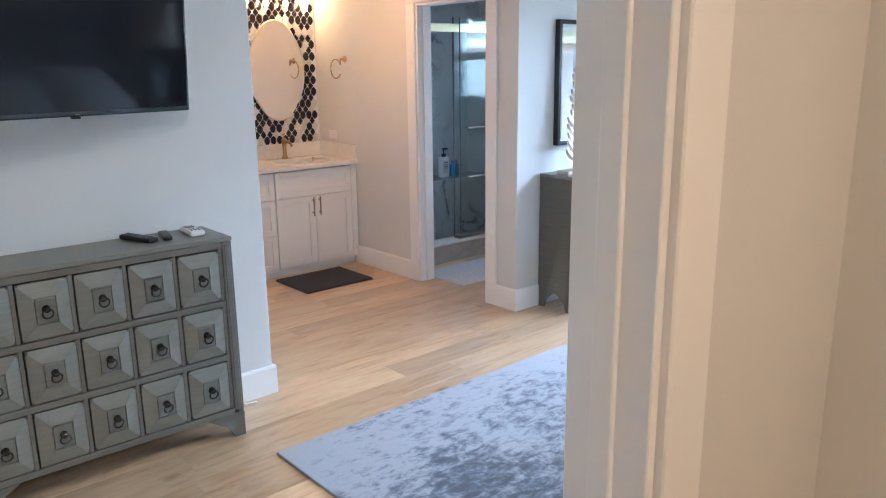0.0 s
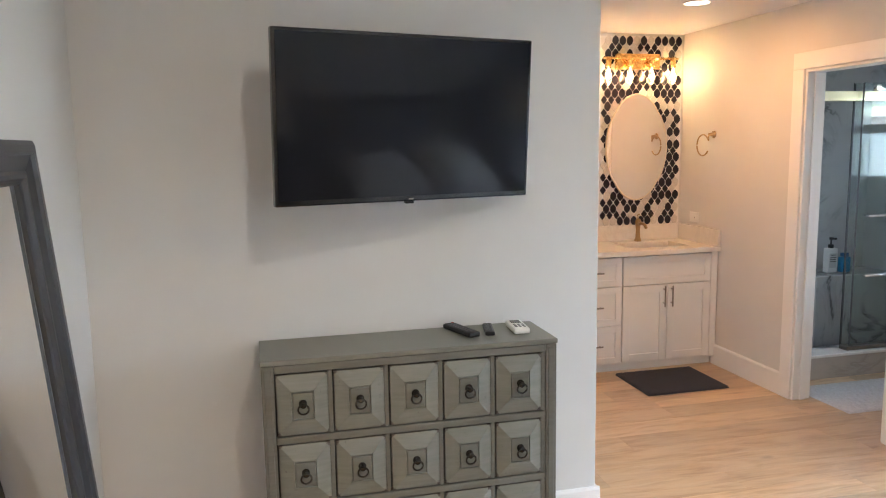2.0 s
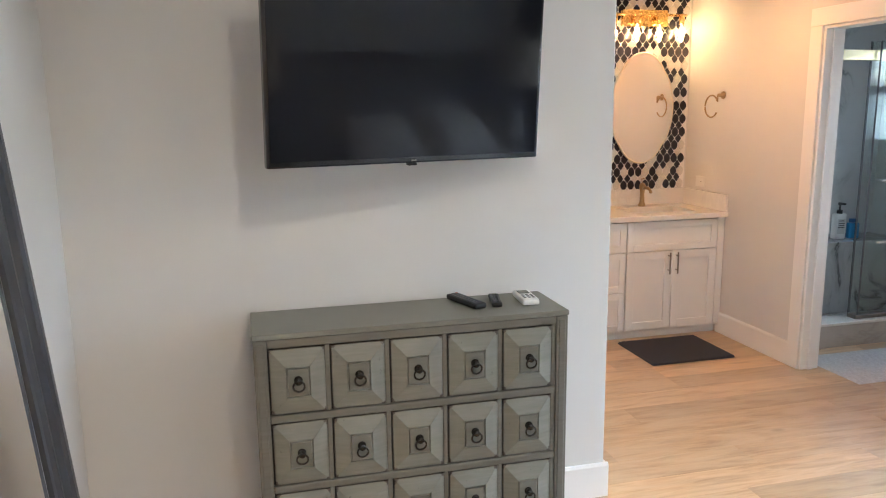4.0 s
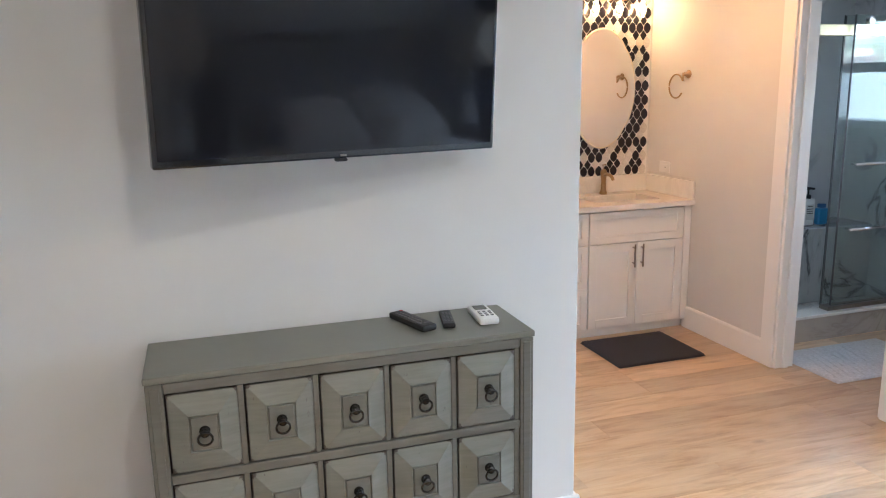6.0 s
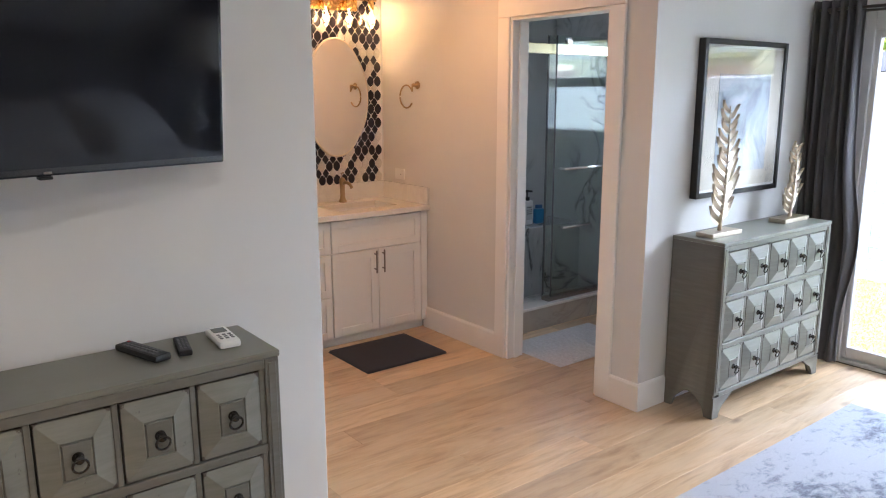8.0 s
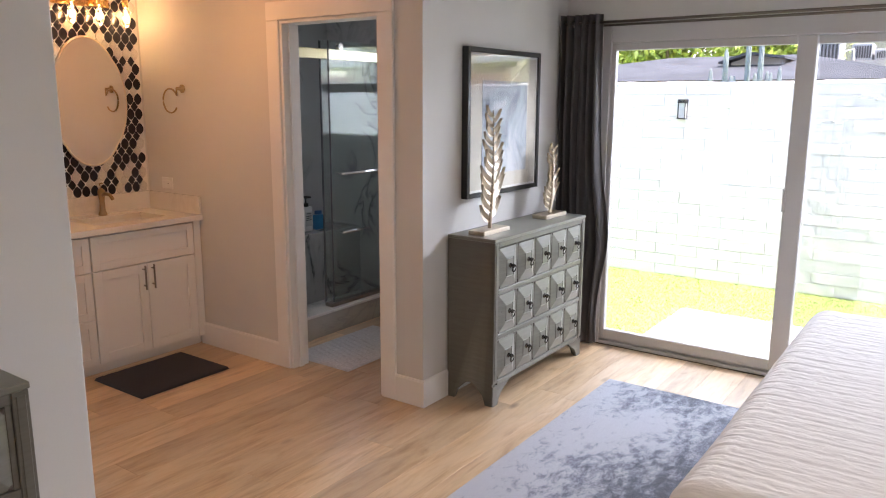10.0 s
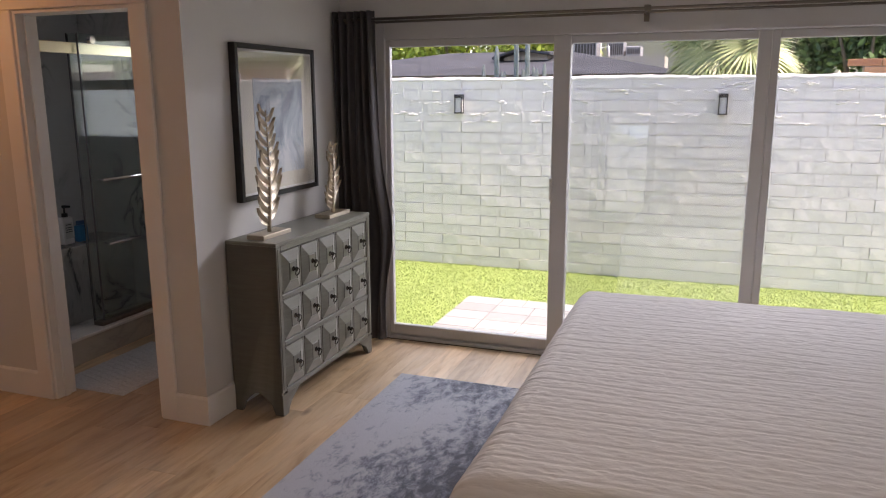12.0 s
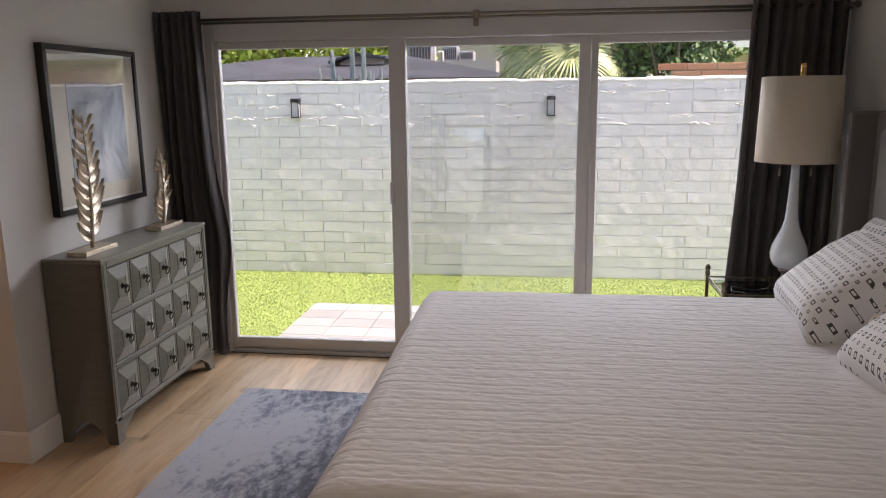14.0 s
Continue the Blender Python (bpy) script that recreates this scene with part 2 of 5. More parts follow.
setting("wall_north", box(LEFT - 0.12, TVY, 0, TVX, TVY + 0.12, H, 0.004), WALL, "pale greige painted wall behind the television")
setting("wall_west", box(LEFT - 0.12, -1.6, 0, LEFT, TVY, H), WALL, "pale greige painted side wall")
bm = box(LEFT, ENTRY0, 0, 0.17, ENTRY1, H)
bx(bm, 1.01, ENTRY0, 0, 1.62, ENTRY1, H)
bx(bm, 0.17, ENTRY0, 2.05, 1.01, ENTRY1, H)
setting("wall_entry", bm, WALL, "beige painted wall round the entry doorway")
setting("wall_hall_side", box(1.56, HEADY, 0, 1.62, ENTRY0, H), WALL)
setting("wall_hall_end", box(LEFT - 0.12, -1.72, 0, 1.62, -1.6, H), WALL)
setting("wall_hall_east", box(1.56, -1.6, 0, 1.62, HEADY - 0.12, H), WALL)
setting("wall_south", box(1.56, HEADY - 0.12, 0, EAST + 0.16, HEADY, H), WALL, "pale greige painted wall behind the bed")
bm = box(EAST, HEADY, 0, EAST + 0.16, S0, H)
bx(bm, EAST, S0, SH, EAST + 0.16, S1, H)
bx(bm, EAST, S1, 0, EAST + 0.16, 3.85, H)
bx(bm, EAST, 3.85, 0, EAST + 0.16, 4.6, 1.27)
bx(bm, EAST, 3.85, 2.05, EAST + 0.16, 4.6, H)
bx(bm, EAST, 4.6, 0, EAST + 0.16, BACK + 0.12, H)
setting("wall_east", bm, WALL, "pale painted outside wall with the sliding door")
bm = box(PIER, PICY, 0, PIER + 0.12, D0, H)
bx(bm, PIER, D1, 0, PIER + 0.12, BACK, H)
bx(bm, PIER, D0, DH, PIER + 0.12, D1, H)
setting("wall_bath", bm, WALL, "greige painted wall with the bathroom doorway")
setting("wall_picture", box(PIER + 0.12, PICY, 0, EAST, PICY + 0.12, H), WALL, "pale greige wall with a framed picture")
setting("wall_vanity", box(1.68, BACK, 0, EAST, BACK + 0.12, H), WALL)
setting("wall_alcove", box(1.68, TVY + 0.12, 0, 1.80, BACK, H), WALL)
setting("ceiling", box(LEFT - 0.12, -1.72, H, EAST + 0.16, BACK + 0.12, H + 0.12), CEIL, "smooth white painted ceiling")
setting("roof_slab", box(LEFT - 0.4, -2.0, H + 0.125, EAST + 0.16, BACK + 0.4, H + 0.3), CEIL, "flat house roof")

# baseboards with a chamfered top edge
BB = 0.148


def baseboard(x0, y0, x1, y1, out):
    """A board along a wall from (x0, y0) to (x1, y1); out points into the room."""
    bm = bmesh.new()
    d = Vector((x1 - x0, y1 - y0, 0))
    o = Vector((*out, 0))
    base = Vector((x0, y0, 0.0015))
    prof = [(0, 0), (0.016, 0), (0.016, BB - 0.012), (0.010, BB - 0.0015), (0, BB - 0.0015)]
    a = [bm.verts.new(base + o * u + Vector((0, 0, v))) for u, v in prof]
    b = [bm.verts.new(base + d + o * u + Vector((0, 0, v))) for u, v in prof]
    bm.faces.new(a)
    bm.faces.new(b[::-1])
    for k in range(5):
        bm.faces.new((a[k], b[k], b[(k + 1) % 5], a[(k + 1) % 5]))
    return setting("baseboard", bm, TRIM, "white painted baseboard")


baseboard(LEFT, TVY, TVX + 0.016, TVY, (0, -1))
baseboard(TVX, TVY, TVX, TVY + 0.12, (1, 0))
baseboard(LEFT, ENTRY1, LEFT, TVY - 0.016, (1, 0))
baseboard(PIER, PICY - 0.016, PIER, D0 - 0.09, (-1, 0))
baseboard(PIER, D1 + 0.09, PIER, 5.33, (-1, 0))
baseboard(PIER, PICY, EAST, PICY, (0, -1))
baseboard(1.62, HEADY, EAST, HEADY, (0, 1))
baseboard(1.106, ENTRY0, 1.56, ENTRY0, (0, -1))


def casing(name, axis, at, lo, hi, height, out, w=0.095, d=0.018):
    """Door casing on a wall face: two legs and a head."""
    ob = tagged(new(name), "white painted door casing", kind="structure")
    a, b = sorted((at, at + out * d))
    for nm, u0, u1, z0, z1 in (("casing_leg", lo - w, lo, 0.0015, height), ("casing_leg", hi, hi + w, 0.0015, height), ("casing_head", lo - w, hi + w, height + 0.001, height + w + 0.005)):
        bm = box(a, u0, z0, b, u1, z1, 0.003) if axis == "x" else box(u0, a, z0, u1, b, z1, 0.003)
        part(nm, bm, TRIM, ob)
    return ob


def jamb(name, axis, a, b, lo, hi, height, t=0.018):
    ob = tagged(new(name), "white painted door jamb", kind="structure")
    mid = (a + b) / 2
    for nm, u0, u1, z0, z1 in (("jamb_side", lo, lo + t, 0.0015, height - t), ("jamb_side", hi - t, hi, 0.0015, height - t), ("jamb_head", lo, hi, height - t + 0.001, height)):
        part(nm, box(a, u0, z0, b, u1, z1, 0.002) if axis == "x" else box(u0, a, z0, u1, b, z1, 0.002), TRIM, ob)
    for u0, u1 in ((lo + t, lo + t + 0.011), (hi - t - 0.011, hi - t)):
        part("door_stop", box(mid - 0.018, u0, 0.0015, mid + 0.018, u1, height - t, 0.002) if axis == "x" else box(u0, mid - 0.018, 0.0015, u1, mid + 0.018, height - t, 0.002), TRIM, ob)
    return ob


jm = jamb("door_1", "x", PIER - 0.004, PIER + 0.124, D0, D1, DH)
part("strike_plate", box(PIER + 0.05, D1 - 0.021, 0.90, PIER + 0.08, D1 - 0.017, 0.97), NICKEL, jm, "brushed nickel strike plate")
casing("trim", "x", PIER, D0, D1, DH, -1)
casing("trim", "x", PIER + 0.12, D0, D1, DH, 1)
jamb("door_2", "y", ENTRY0 - 0.004, ENTRY1 + 0.004, 0.17, 1.01, 2.05)
casing("trim", "y", ENTRY0, 0.17, 1.01, 2.05, -1)
casing("trim", "y", ENTRY1, 0.17, 1.01, 2.05, 1)

# ---------- sliding glass door ----------
sd = tagged(new("door_3"), "grey-white three-panel sliding glass door", kind="structure")
FX0, FX1 = EAST + 0.01, EAST + 0.13
part("door_frame", box(FX0, S0, 0.001, FX1, S0 + 0.055, SH, 0.004), ALU, sd)
part("door_frame", box(FX0, S1 - 0.055, 0.001, FX1, S1, SH, 0.004), ALU, sd)
part("head_track", box(FX0, S0 + 0.056, SH - 0.125, FX1, S1 - 0.056, SH, 0.004), ALU, sd)
bm = box(FX0, S0 + 0.056, 0.001, FX1, S1 - 0.056, 0.022, 0.002)
bx(bm, FX0 + 0.03, S0 + 0.056, 0.022, FX0 + 0.036, S1 - 0.056, 0.034)
bx(bm, FX0 + 0.08, S0 + 0.056, 0.022, FX0 + 0.086, S1 - 0.056, 0.034)
part("sill_track", bm, ALU, sd)


def sash(x, y0, y1, left, right, glass=GLASS):
    z0, z1, d = 0.035, SH - 0.126, 0.04
    p = part("sash", box(x, y0, z0, x + d, y0 + right, z1, 0.004), ALU, sd)
    part("stile", box(x, y1 - left, z0, x + d, y1, z1, 0.004), ALU, p)
    part("rail", box(x, y0 + right, z0, x + d, y1 - left, z0 + 0.066, 0.004), ALU, p)
    part("rail", box(x, y0 + right, z1 - 0.045, x + d, y1 - left, z1, 0.004), ALU, p)
    g = part("pane", box(x + 0.017, y0 + right, z0 + 0.066, x + 0.021, y1 - left, z1 - 0.045), glass, p)
    g.visible_shadow = False
    return p


s1 = sash(FX0 + 0.012, 2.02, S1 - 0.056, 0.03, 0.10)
part("pull_handle", box(FX0 - 0.006, 2.105, 0.98, FX0 + 0.011, 2.125, 1.12, 0.004), ALU, s1)
sash(FX0 + 0.064, 0.945, 2.075, 0.05, 0.068, TINTED_GLASS)
sash(FX0 + 0.064, S0 + 0.056, 0.943, 0.04, 0.03)
bw = tagged(new("window_1"), "white-framed bathroom window", kind="structure")
for y0, y1, z0, z1 in ((3.85, 3.89, 1.27, 2.05), (4.56, 4.6, 1.27, 2.05), (3.89, 4.56, 1.27, 1.32), (3.89, 4.56, 2.01, 2.05), (3.89, 4.56, 1.66, 1.73)):
    part("window_frame", box(EAST + 0.04, y0, z0, EAST + 0.1, y1, z1, 0.004), TRIM, bw)
part("pane", box(EAST + 0.06, 3.89, 1.32, EAST + 0.064, 4.56, 2.01), GLASS, bw).visible_shadow = False

# ---------- curtains and rod ----------
CURTAIN = cloth("charcoal_curtain_cloth", (0.072, 0.066, 0.066), 700, 0.2)
ROD = metal("dark_steel_rod", (0.24, 0.21, 0.18), 0.3)
rod = thing("curtain_rod", (5.15, 1.6, 2.07), "slim dark steel double curtain rod above the sliding door", "curtain rod")
part("rod", tube(bmesh.new(), [(0, -2.0, 0), (0, 1.88, 0)], 0.009, 12), ROD, rod, smooth=True)
part("back_rod", tube(bmesh.new(), [(0.07, -2.0, -0.012), (0.07, 1.88, -0.012)], 0.008, 10), ROD, rod, smooth=True)
part("joint_ring", tube(bmesh.new(), [(0, -0.03, 0), (0, 0.0, 0)], 0.017, 14), ROD, rod, smooth=True)
for y in (-1.95, 0.0, 1.8):
    bm = tube(bmesh.new(), [(0.11, y, -0.02), (0.0, y, -0.016)], 0.006, 8)
    bx(bm, 0.102, y - 0.015, -0.06, 0.109, y + 0.015, 0.03)
    part("bracket", bm, ROD, rod)
part("finial", lathe(bmesh.new(), [(0.006, -0.02), (0.016, -0.01), (0.018, 0.0), (0.012, 0.012), (0.004, 0.018)], 14, (0, -2.0, 0)), ROD, rod, smooth=True)


def curtain(y0, y1, foot0, foot1, folds, bulge, label):
    """A pleated hanging curtain, gathered at the top and wider at the foot."""
    bm = bmesh.new()
    nu, nv = folds * 10, 26
    grid = []
    for j in range(nv + 1):
        v = j / nv
        row = []
        for i in range(nu + 1):
            u = i / nu
            w = v ** 1.4
            top = y0 + (y1 - y0) * u
            bot = foot0 + (foot1 - foot0) * u
            y = top + (bot - top) * w
            ph = u * folds * 2 * math.pi
            amp = 0.032 * (0.75 + 0.4 * math.sin(u * 9 + v * 2.2))
            y -= bulge * math.exp(-((v - 0.66) / 0.16) ** 2) * (1 - u) ** 2
            x = 5.15 + amp * math.sin(ph + 0.7 * math.sin(v * 3 + u * 5)) + 0.012 * math.sin(v * 7 + u * 13) * v
            row.append(bm.verts.new((x, y + 0.008 * math.sin(v * 9 + u * 20) * v, 2.12 - v * 2.09)))
        grid.append(row)
    for j in range(nv):
        for i in range(nu):
            bm.faces.new((grid[j][i], grid[j][i + 1], grid[j + 1][i + 1], grid[j + 1][i]))
    ob = solid("curtain", bm, CURTAIN, label, "curtain", True)
    mod = ob.modifiers.new("cloth_thickness", "SOLIDIFY")
    mod.thickness = 0.004
    return ob


curtain(3.205, 3.478, 3.17, 3.478, 6, 0.07, "charcoal pleated curtain hanging beside the picture wall")
curtain(-0.36, 0.125, -0.36, 0.19, 8, 0.0, "charcoal pleated curtain hanging behind the bedside lamp")

# ---------- dressers ----------
def ring_pull(parent, x, y, z):
    bm = lathe(bmesh.new(), [(0.013, 0), (0.014, 0.003), (0.008, 0.007), (0.007, 0.012), (0.012, 0.017), (0.011, 0.023), (0.004, 0.027)], 14)
    bmesh.ops.rotate(bm, verts=bm.verts[:], cent=(0, 0, 0), matrix=Matrix.Rotation(radians(90), 3, "X"))
    bmesh.ops.translate(bm, verts=bm.verts[:], vec=(x, y, z))
    c = Vector((x, y - 0.018, z - 0.014))
    tube(bm, [c + Vector((0.018 * math.sin(a), -0.006 - 0.003 * math.cos(a), 0.018 * math.cos(a))) for a in (2 * math.pi * k / 18 for k in range(18))], 0.003, 8, True)
    part("ring_pull", bm, PEWTER, parent, "dark pewter ring pull", True)


def drawer_front(parent, x0, x1, z0, z1, y):
    """A drawer front: flat rim, sloped sides, and a raised square in the middle."""
    bm = bmesh.new()
    cx, cz = (x0 + x1) / 2, (z0 + z1) / 2
    hx, hz = (x1 - x0) / 2, (z1 - z0) / 2
    steps = [(1, 1, 0.016), (1, 1, 0.0), (0.95, 0.96, -0.001), (0.43, 0.46, -0.017), (0.42, 0.45, -0.011), (0.385, 0.42, -0.011), (0.375, 0.41, -0.0165), (0.0, 0.0, -0.0165)]
    loops = []
    for sx, sz, d in steps[:-1]:
        loops.append([bm.verts.new((cx + a * hx * sx, y + d, cz + b * hz * sz)) for a, b in ((-1, -1), (1, -1), (1, 1), (-1, 1))])
    for a, b in zip(loops, loops[1:]):
        for k in range(4):
            bm.faces.new((a[k], a[(k + 1) % 4], b[(k + 1) % 4], b[k]))
    bm.faces.new(loops[-1])
    bm.faces.new(loops[0][::-1])
    bmesh.ops.bevel(bm, geom=[e for e in bm.edges if e.calc_length() > 0.03], offset=0.0012, segments=1, affect="EDGES")
    d = part("drawer_front", bm, DRAWER, parent)
    ring_pull(d, cx, y - 0.0163, cz + 0.008)
    return d


DW, DD, DHT = 1.062, 0.29, 0.905


def dresser(place):
    """Local space: x from 0 to DW, front at y = 0, back at y = DD."""
    ob = thing("dresser", place, "distressed grey-green fifteen-drawer wooden dresser standing below the wall-mounted television", "dresser", "matching dressers")
    part("top", box(-0.004, -0.006, DHT - 0.018, DW + 0.004, DD, DHT, 0.004, 2), DRESSER, ob)
    curve = [(0.30 * DD + 0.40 * DD * k / 8, 0.075 + 0.035 * math.sin(math.pi * k / 8)) for k in range(9)]
    side = [(0.004, 0.0), (0.045, 0.0), (0.062, 0.05)] + curve + [(DD - 0.062, 0.05), (DD - 0.045, 0.0), (DD, 0.0), (DD, DHT - 0.019), (0.004, DHT - 0.019)]
    for x0 in (0.0, DW - 0.02):
        part("side_panel", prism(bmesh.new(), side, "x", x0, x0 + 0.02), DRESSER, ob)
    for x0, x1 in ((0.0, 0.042), (DW - 0.042, DW)):
        bm = box(x0, -0.004, 0.125, x1, 0.018, DHT - 0.019, 0.002)
        m = (x0 + x1) / 2
        bx(bm, m - 0.012, -0.007, 0.14, m + 0.012, 0.01, DHT - 0.03, 0.002)
        part("stile", bm, DRESSER, ob)
    zs = [0.138, 0.38, 0.622, DHT - 0.048]
    for z0, z1 in ((0.112, 0.137), (0.364, 0.389), (0.607, 0.632), (DHT - 0.047, DHT - 0.019)):
        part("rail", box(0.043, -0.004, z0, DW - 0.043, 0.018, z1, 0.002), DRESSER, ob)
    for s, x in ((1, 0.0), (-1, DW)):
        foot = [(x, 0.0), (x + s * 0.05, 0.0), (x + s * 0.062, 0.03), (x + s * 0.085, 0.06), (x + s * 0.13, 0.085), (x + s * 0.17, 0.111), (x, 0.111)]
        part("foot", prism(bmesh.new(), foot, "y", -0.003, 0.018), DRESSER, ob)
    part("carcass", box(0.021, 0.02, 0.112, DW - 0.021, DD - 0.004, DHT - 0.02), BLACK, ob)
    n, gap = 5, 0.0045
    w = (DW - 0.086) / n
    for z0, z1 in ((0.141, 0.361), (0.393, 0.604), (0.636, DHT - 0.051)):
        for i in range(n):
            x0 = 0.043 + i * w
            drawer_front(ob, x0 + gap, x0 + w - 0.0165, z0, z1 - 0.002, 0.001)
            part("divider", box(x0 + w - 0.0162, 0.0005, z0 - 0.003, x0 + w - 0.0005, 0.018, z1 + 0.003, 0.0015), DRESSER, ob)
    return ob


dr1 = dresser((0.501, 3.115, 0.0))
dr2 = copy_thing(dr1, pose(3.92, 3.195, 0))
tagged(dr2, "distressed grey-green fifteen-drawer wooden dresser below a framed picture, beside a curtain")

# ---------- television ----------
SCREEN = Mat("tv_screen_glass", (0.011, 0.012, 0.016), 0.06, 0.0, Specular_IOR_Level=0.36).m
tv = thing("television", (1.0425, 3.195, 1.422), "black flat-screen television swung out on a wall bracket", "television", "", 12.7)
tv.matrix_basis = pose(1.0425, 3.195, 1.422, 0, 0, 12.7) @ pose(0, 0, 0, 4.0)
TW, TH = 0.963, 0.57
bm = box(-TW / 2, -0.004, 0, TW / 2, 0.028, TH, 0.006, 2)
part("bezel", bm, Mat("gloss_black_plastic", (0.010, 0.011, 0.014), 0.14, 0.0, Coat_Weight=0.4).m, tv)
part("screen", box(-TW / 2 + 0.012, -0.0062, 0.02, TW / 2 - 0.012, -0.0045, TH - 0.012), SCREEN, tv)
part("back_cover", box(-TW / 2 + 0.06, 0.028, 0.02, TW / 2 - 0.06, 0.065, TH * 0.7, 0.015, 2), BLACK, tv)
part("logo_bar", box(-0.009, -0.0068, 0.006, 0.009, -0.0045, 0.011), NICKEL, tv, "small silver maker's mark bar")
part("sensor", box(-0.02, -0.006, -0.008, 0.012, 0.012, 0.0, 0.002), BLACK, tv)
bm = box(-0.12, 0.066, 0.12, 0.12, 0.08, 0.36, 0.003)
tube(bm, [(0, 0.08, 0.24), (0.12, 0.14, 0.24), (0.06, 0.19, 0.24)], 0.018, 8)
part("wall_bracket", bm, BLACK, tv, "black steel bracket arm")

# ---------- things on the dresser ----------
def remote(place, rz, w, l, h, body, label, keys):
    ob = thing("remote_control", place, label, "remote control", "remotes on the dresser", rz)
    part("body", box(-w / 2, -l / 2, 0, w / 2, l / 2, h, h * 0.4, 2), body, ob)
    for name, bm, mat in keys:
        part(name, bm, mat, ob)
    return ob


KEY = paint("grey_rubber", (0.11, 0.11, 0.12), 0.5)
RED = paint("red_rubber", (0.35, 0.02, 0.02), 0.5)
LCD = paint("lcd_grey", (0.12, 0.13, 0.12), 0.15, 0.02, 0.0)
WPLASTIC = paint("white_plastic", (0.8, 0.8, 0.78), 0.35, 0.01, 0.02)
remote((1.25, 3.30, DHT + 0.0005), 18, 0.05, 0.19, 0.02, BLACK, "black television remote with many small keys",
       [("key", box(-0.018 + c * 0.013, -0.07 + r * 0.016, 0.018, -0.009 + c * 0.013, -0.06 + r * 0.016, 0.022, 0.001), KEY) for r in range(9) for c in range(3)] + [("power_key", box(0.008, 0.078, 0.018, 0.017, 0.086, 0.022, 0.001), RED)])
remote((1.355, 3.285, DHT + 0.0005), -12, 0.037, 0.145, 0.016, BLACK, "small black remote control",
       [("key", box(-0.012 + c * 0.01, -0.05 + r * 0.014, 0.014, -0.005 + c * 0.01, -0.042 + r * 0.014, 0.0175, 0.001), KEY) for r in range(7) for c in range(3)])
remote((1.47, 3.28, DHT + 0.0005), -5, 0.062, 0.155, 0.022, WPLASTIC, "white air conditioner remote with a grey display",
       [("display", box(-0.02, 0.015, 0.0205, 0.02, 0.06, 0.0232, 0.001), LCD)] + [("key", box(-0.02 + c * 0.016, -0.05 + r * 0.018, 0.0205, -0.01 + c * 0.016, -0.04 + r * 0.018, 0.0235, 0.001), KEY) for r in range(3) for c in range(3)])
cable = solid("cable_end", tube(bmesh.new(), [(1.66, 3.40, 0.006), (1.70, 3.375, 0.006), (1.75, 3.37, 0.006)], 0.005, 8), WPLASTIC, "short white cable end lying on the floor", "cable", True)


def leaf_sculpture(place, height, label, seed):
    rng = random.Random(seed)
    ob = thing("leaf_sculpture", place, label, "sculpture", "leaf sculptures", 0)
    part("base", box(-0.13, -0.05, 0, 0.13, 0.05, 0.022, 0.002), SILVERLEAF, ob)
    n = 14
    pts = [(0.022 * math.sin(3.6 * k / n) + 0.03 * (k / n) ** 2, 0, 0.02 + (height * 0.93 - 0.02) * k / n) for k in range(n + 1)]
    part("stem", tube(bmesh.new(), pts, [0.011 - 0.0085 * k / n for k in range(n + 1)], 8), SILVERLEAF, ob, smooth=True)
    count = 23
    for k in range(count):
        f = 0.07 + 0.92 * k / count
        i = min(n - 1, int(f * n))
        p = Vector(pts[i]).lerp(Vector(pts[i + 1]), f * n - i)
        s = 1 if k % 2 else -1
        ln = height * (0.255 - 0.135 * f) * (0.75 + 0.25 * min(1.0, f / 0.25)) * rng.uniform(0.92, 1.08)
        wd = ln * 0.16
        tip = rng.uniform(-0.012, 0.012)
        bm = bmesh.new()
        steps = 8
        rows = []
        for j in range(steps + 1):
            t = j / steps
            w = wd * (math.sin(math.pi * min(1.0, 0.15 + 0.85 * t)) ** 1.1) + 0.0005
            cx = p.x + s * ln * (0.95 * t - 0.22 * t * t)
            cz = p.z + ln * (0.30 * t + 0.40 * t * t)
            d = Vector((s * (0.95 - 0.44 * t), 0, 0.30 + 0.80 * t)).normalized()
            q = Vector((-d.z * s, 0, d.x * s))
            c = Vector((cx, p.y + tip * t + 0.010 * math.sin(3.1 * t), cz))
            rows.append([bm.verts.new(c + q * w + Vector((0, -0.006, 0))), bm.verts.new(c + Vector((0, 0.004, 0))), bm.verts.new(c - q * w + Vector((0, -0.006, 0))), bm.verts.new(c + Vector((0, 0.008, 0)))])
        for u, v in zip(rows, rows[1:]):
            for q in range(4):
                bm.faces.new((u[q], u[(q + 1) % 4], v[(q + 1) % 4], v[q]))
        bm.faces.new(rows[0])
        bm.faces.new(rows[-1][::-1])
        part("leaf", bm, SILVERLEAF, ob)
    return ob


leaf_sculpture((4.10, 3.34, DHT + 0.0005), 0.69, "tall champagne-silver leaf sculpture on a flat base", 3)
leaf_sculpture((4.80, 3.345, DHT + 0.0005), 0.46, "shorter champagne-silver leaf sculpture on a flat base", 5)

# ---------- framed picture ----------
def art_print():
    m = Mat("abstract_print", (0.5, 0.55, 0.6), 0.7)
    co = m.coords((2.2, 2.2, 2.2))
    m.color(m.ramp(m.noise(1.6, 7, 0.65, co, 0.8), [(0.35, (0.13, 0.165, 0.22)), (0.47, (0.33, 0.385, 0.45)), (0.62, (0.58, 0.60, 0.62))]))
    return m.m


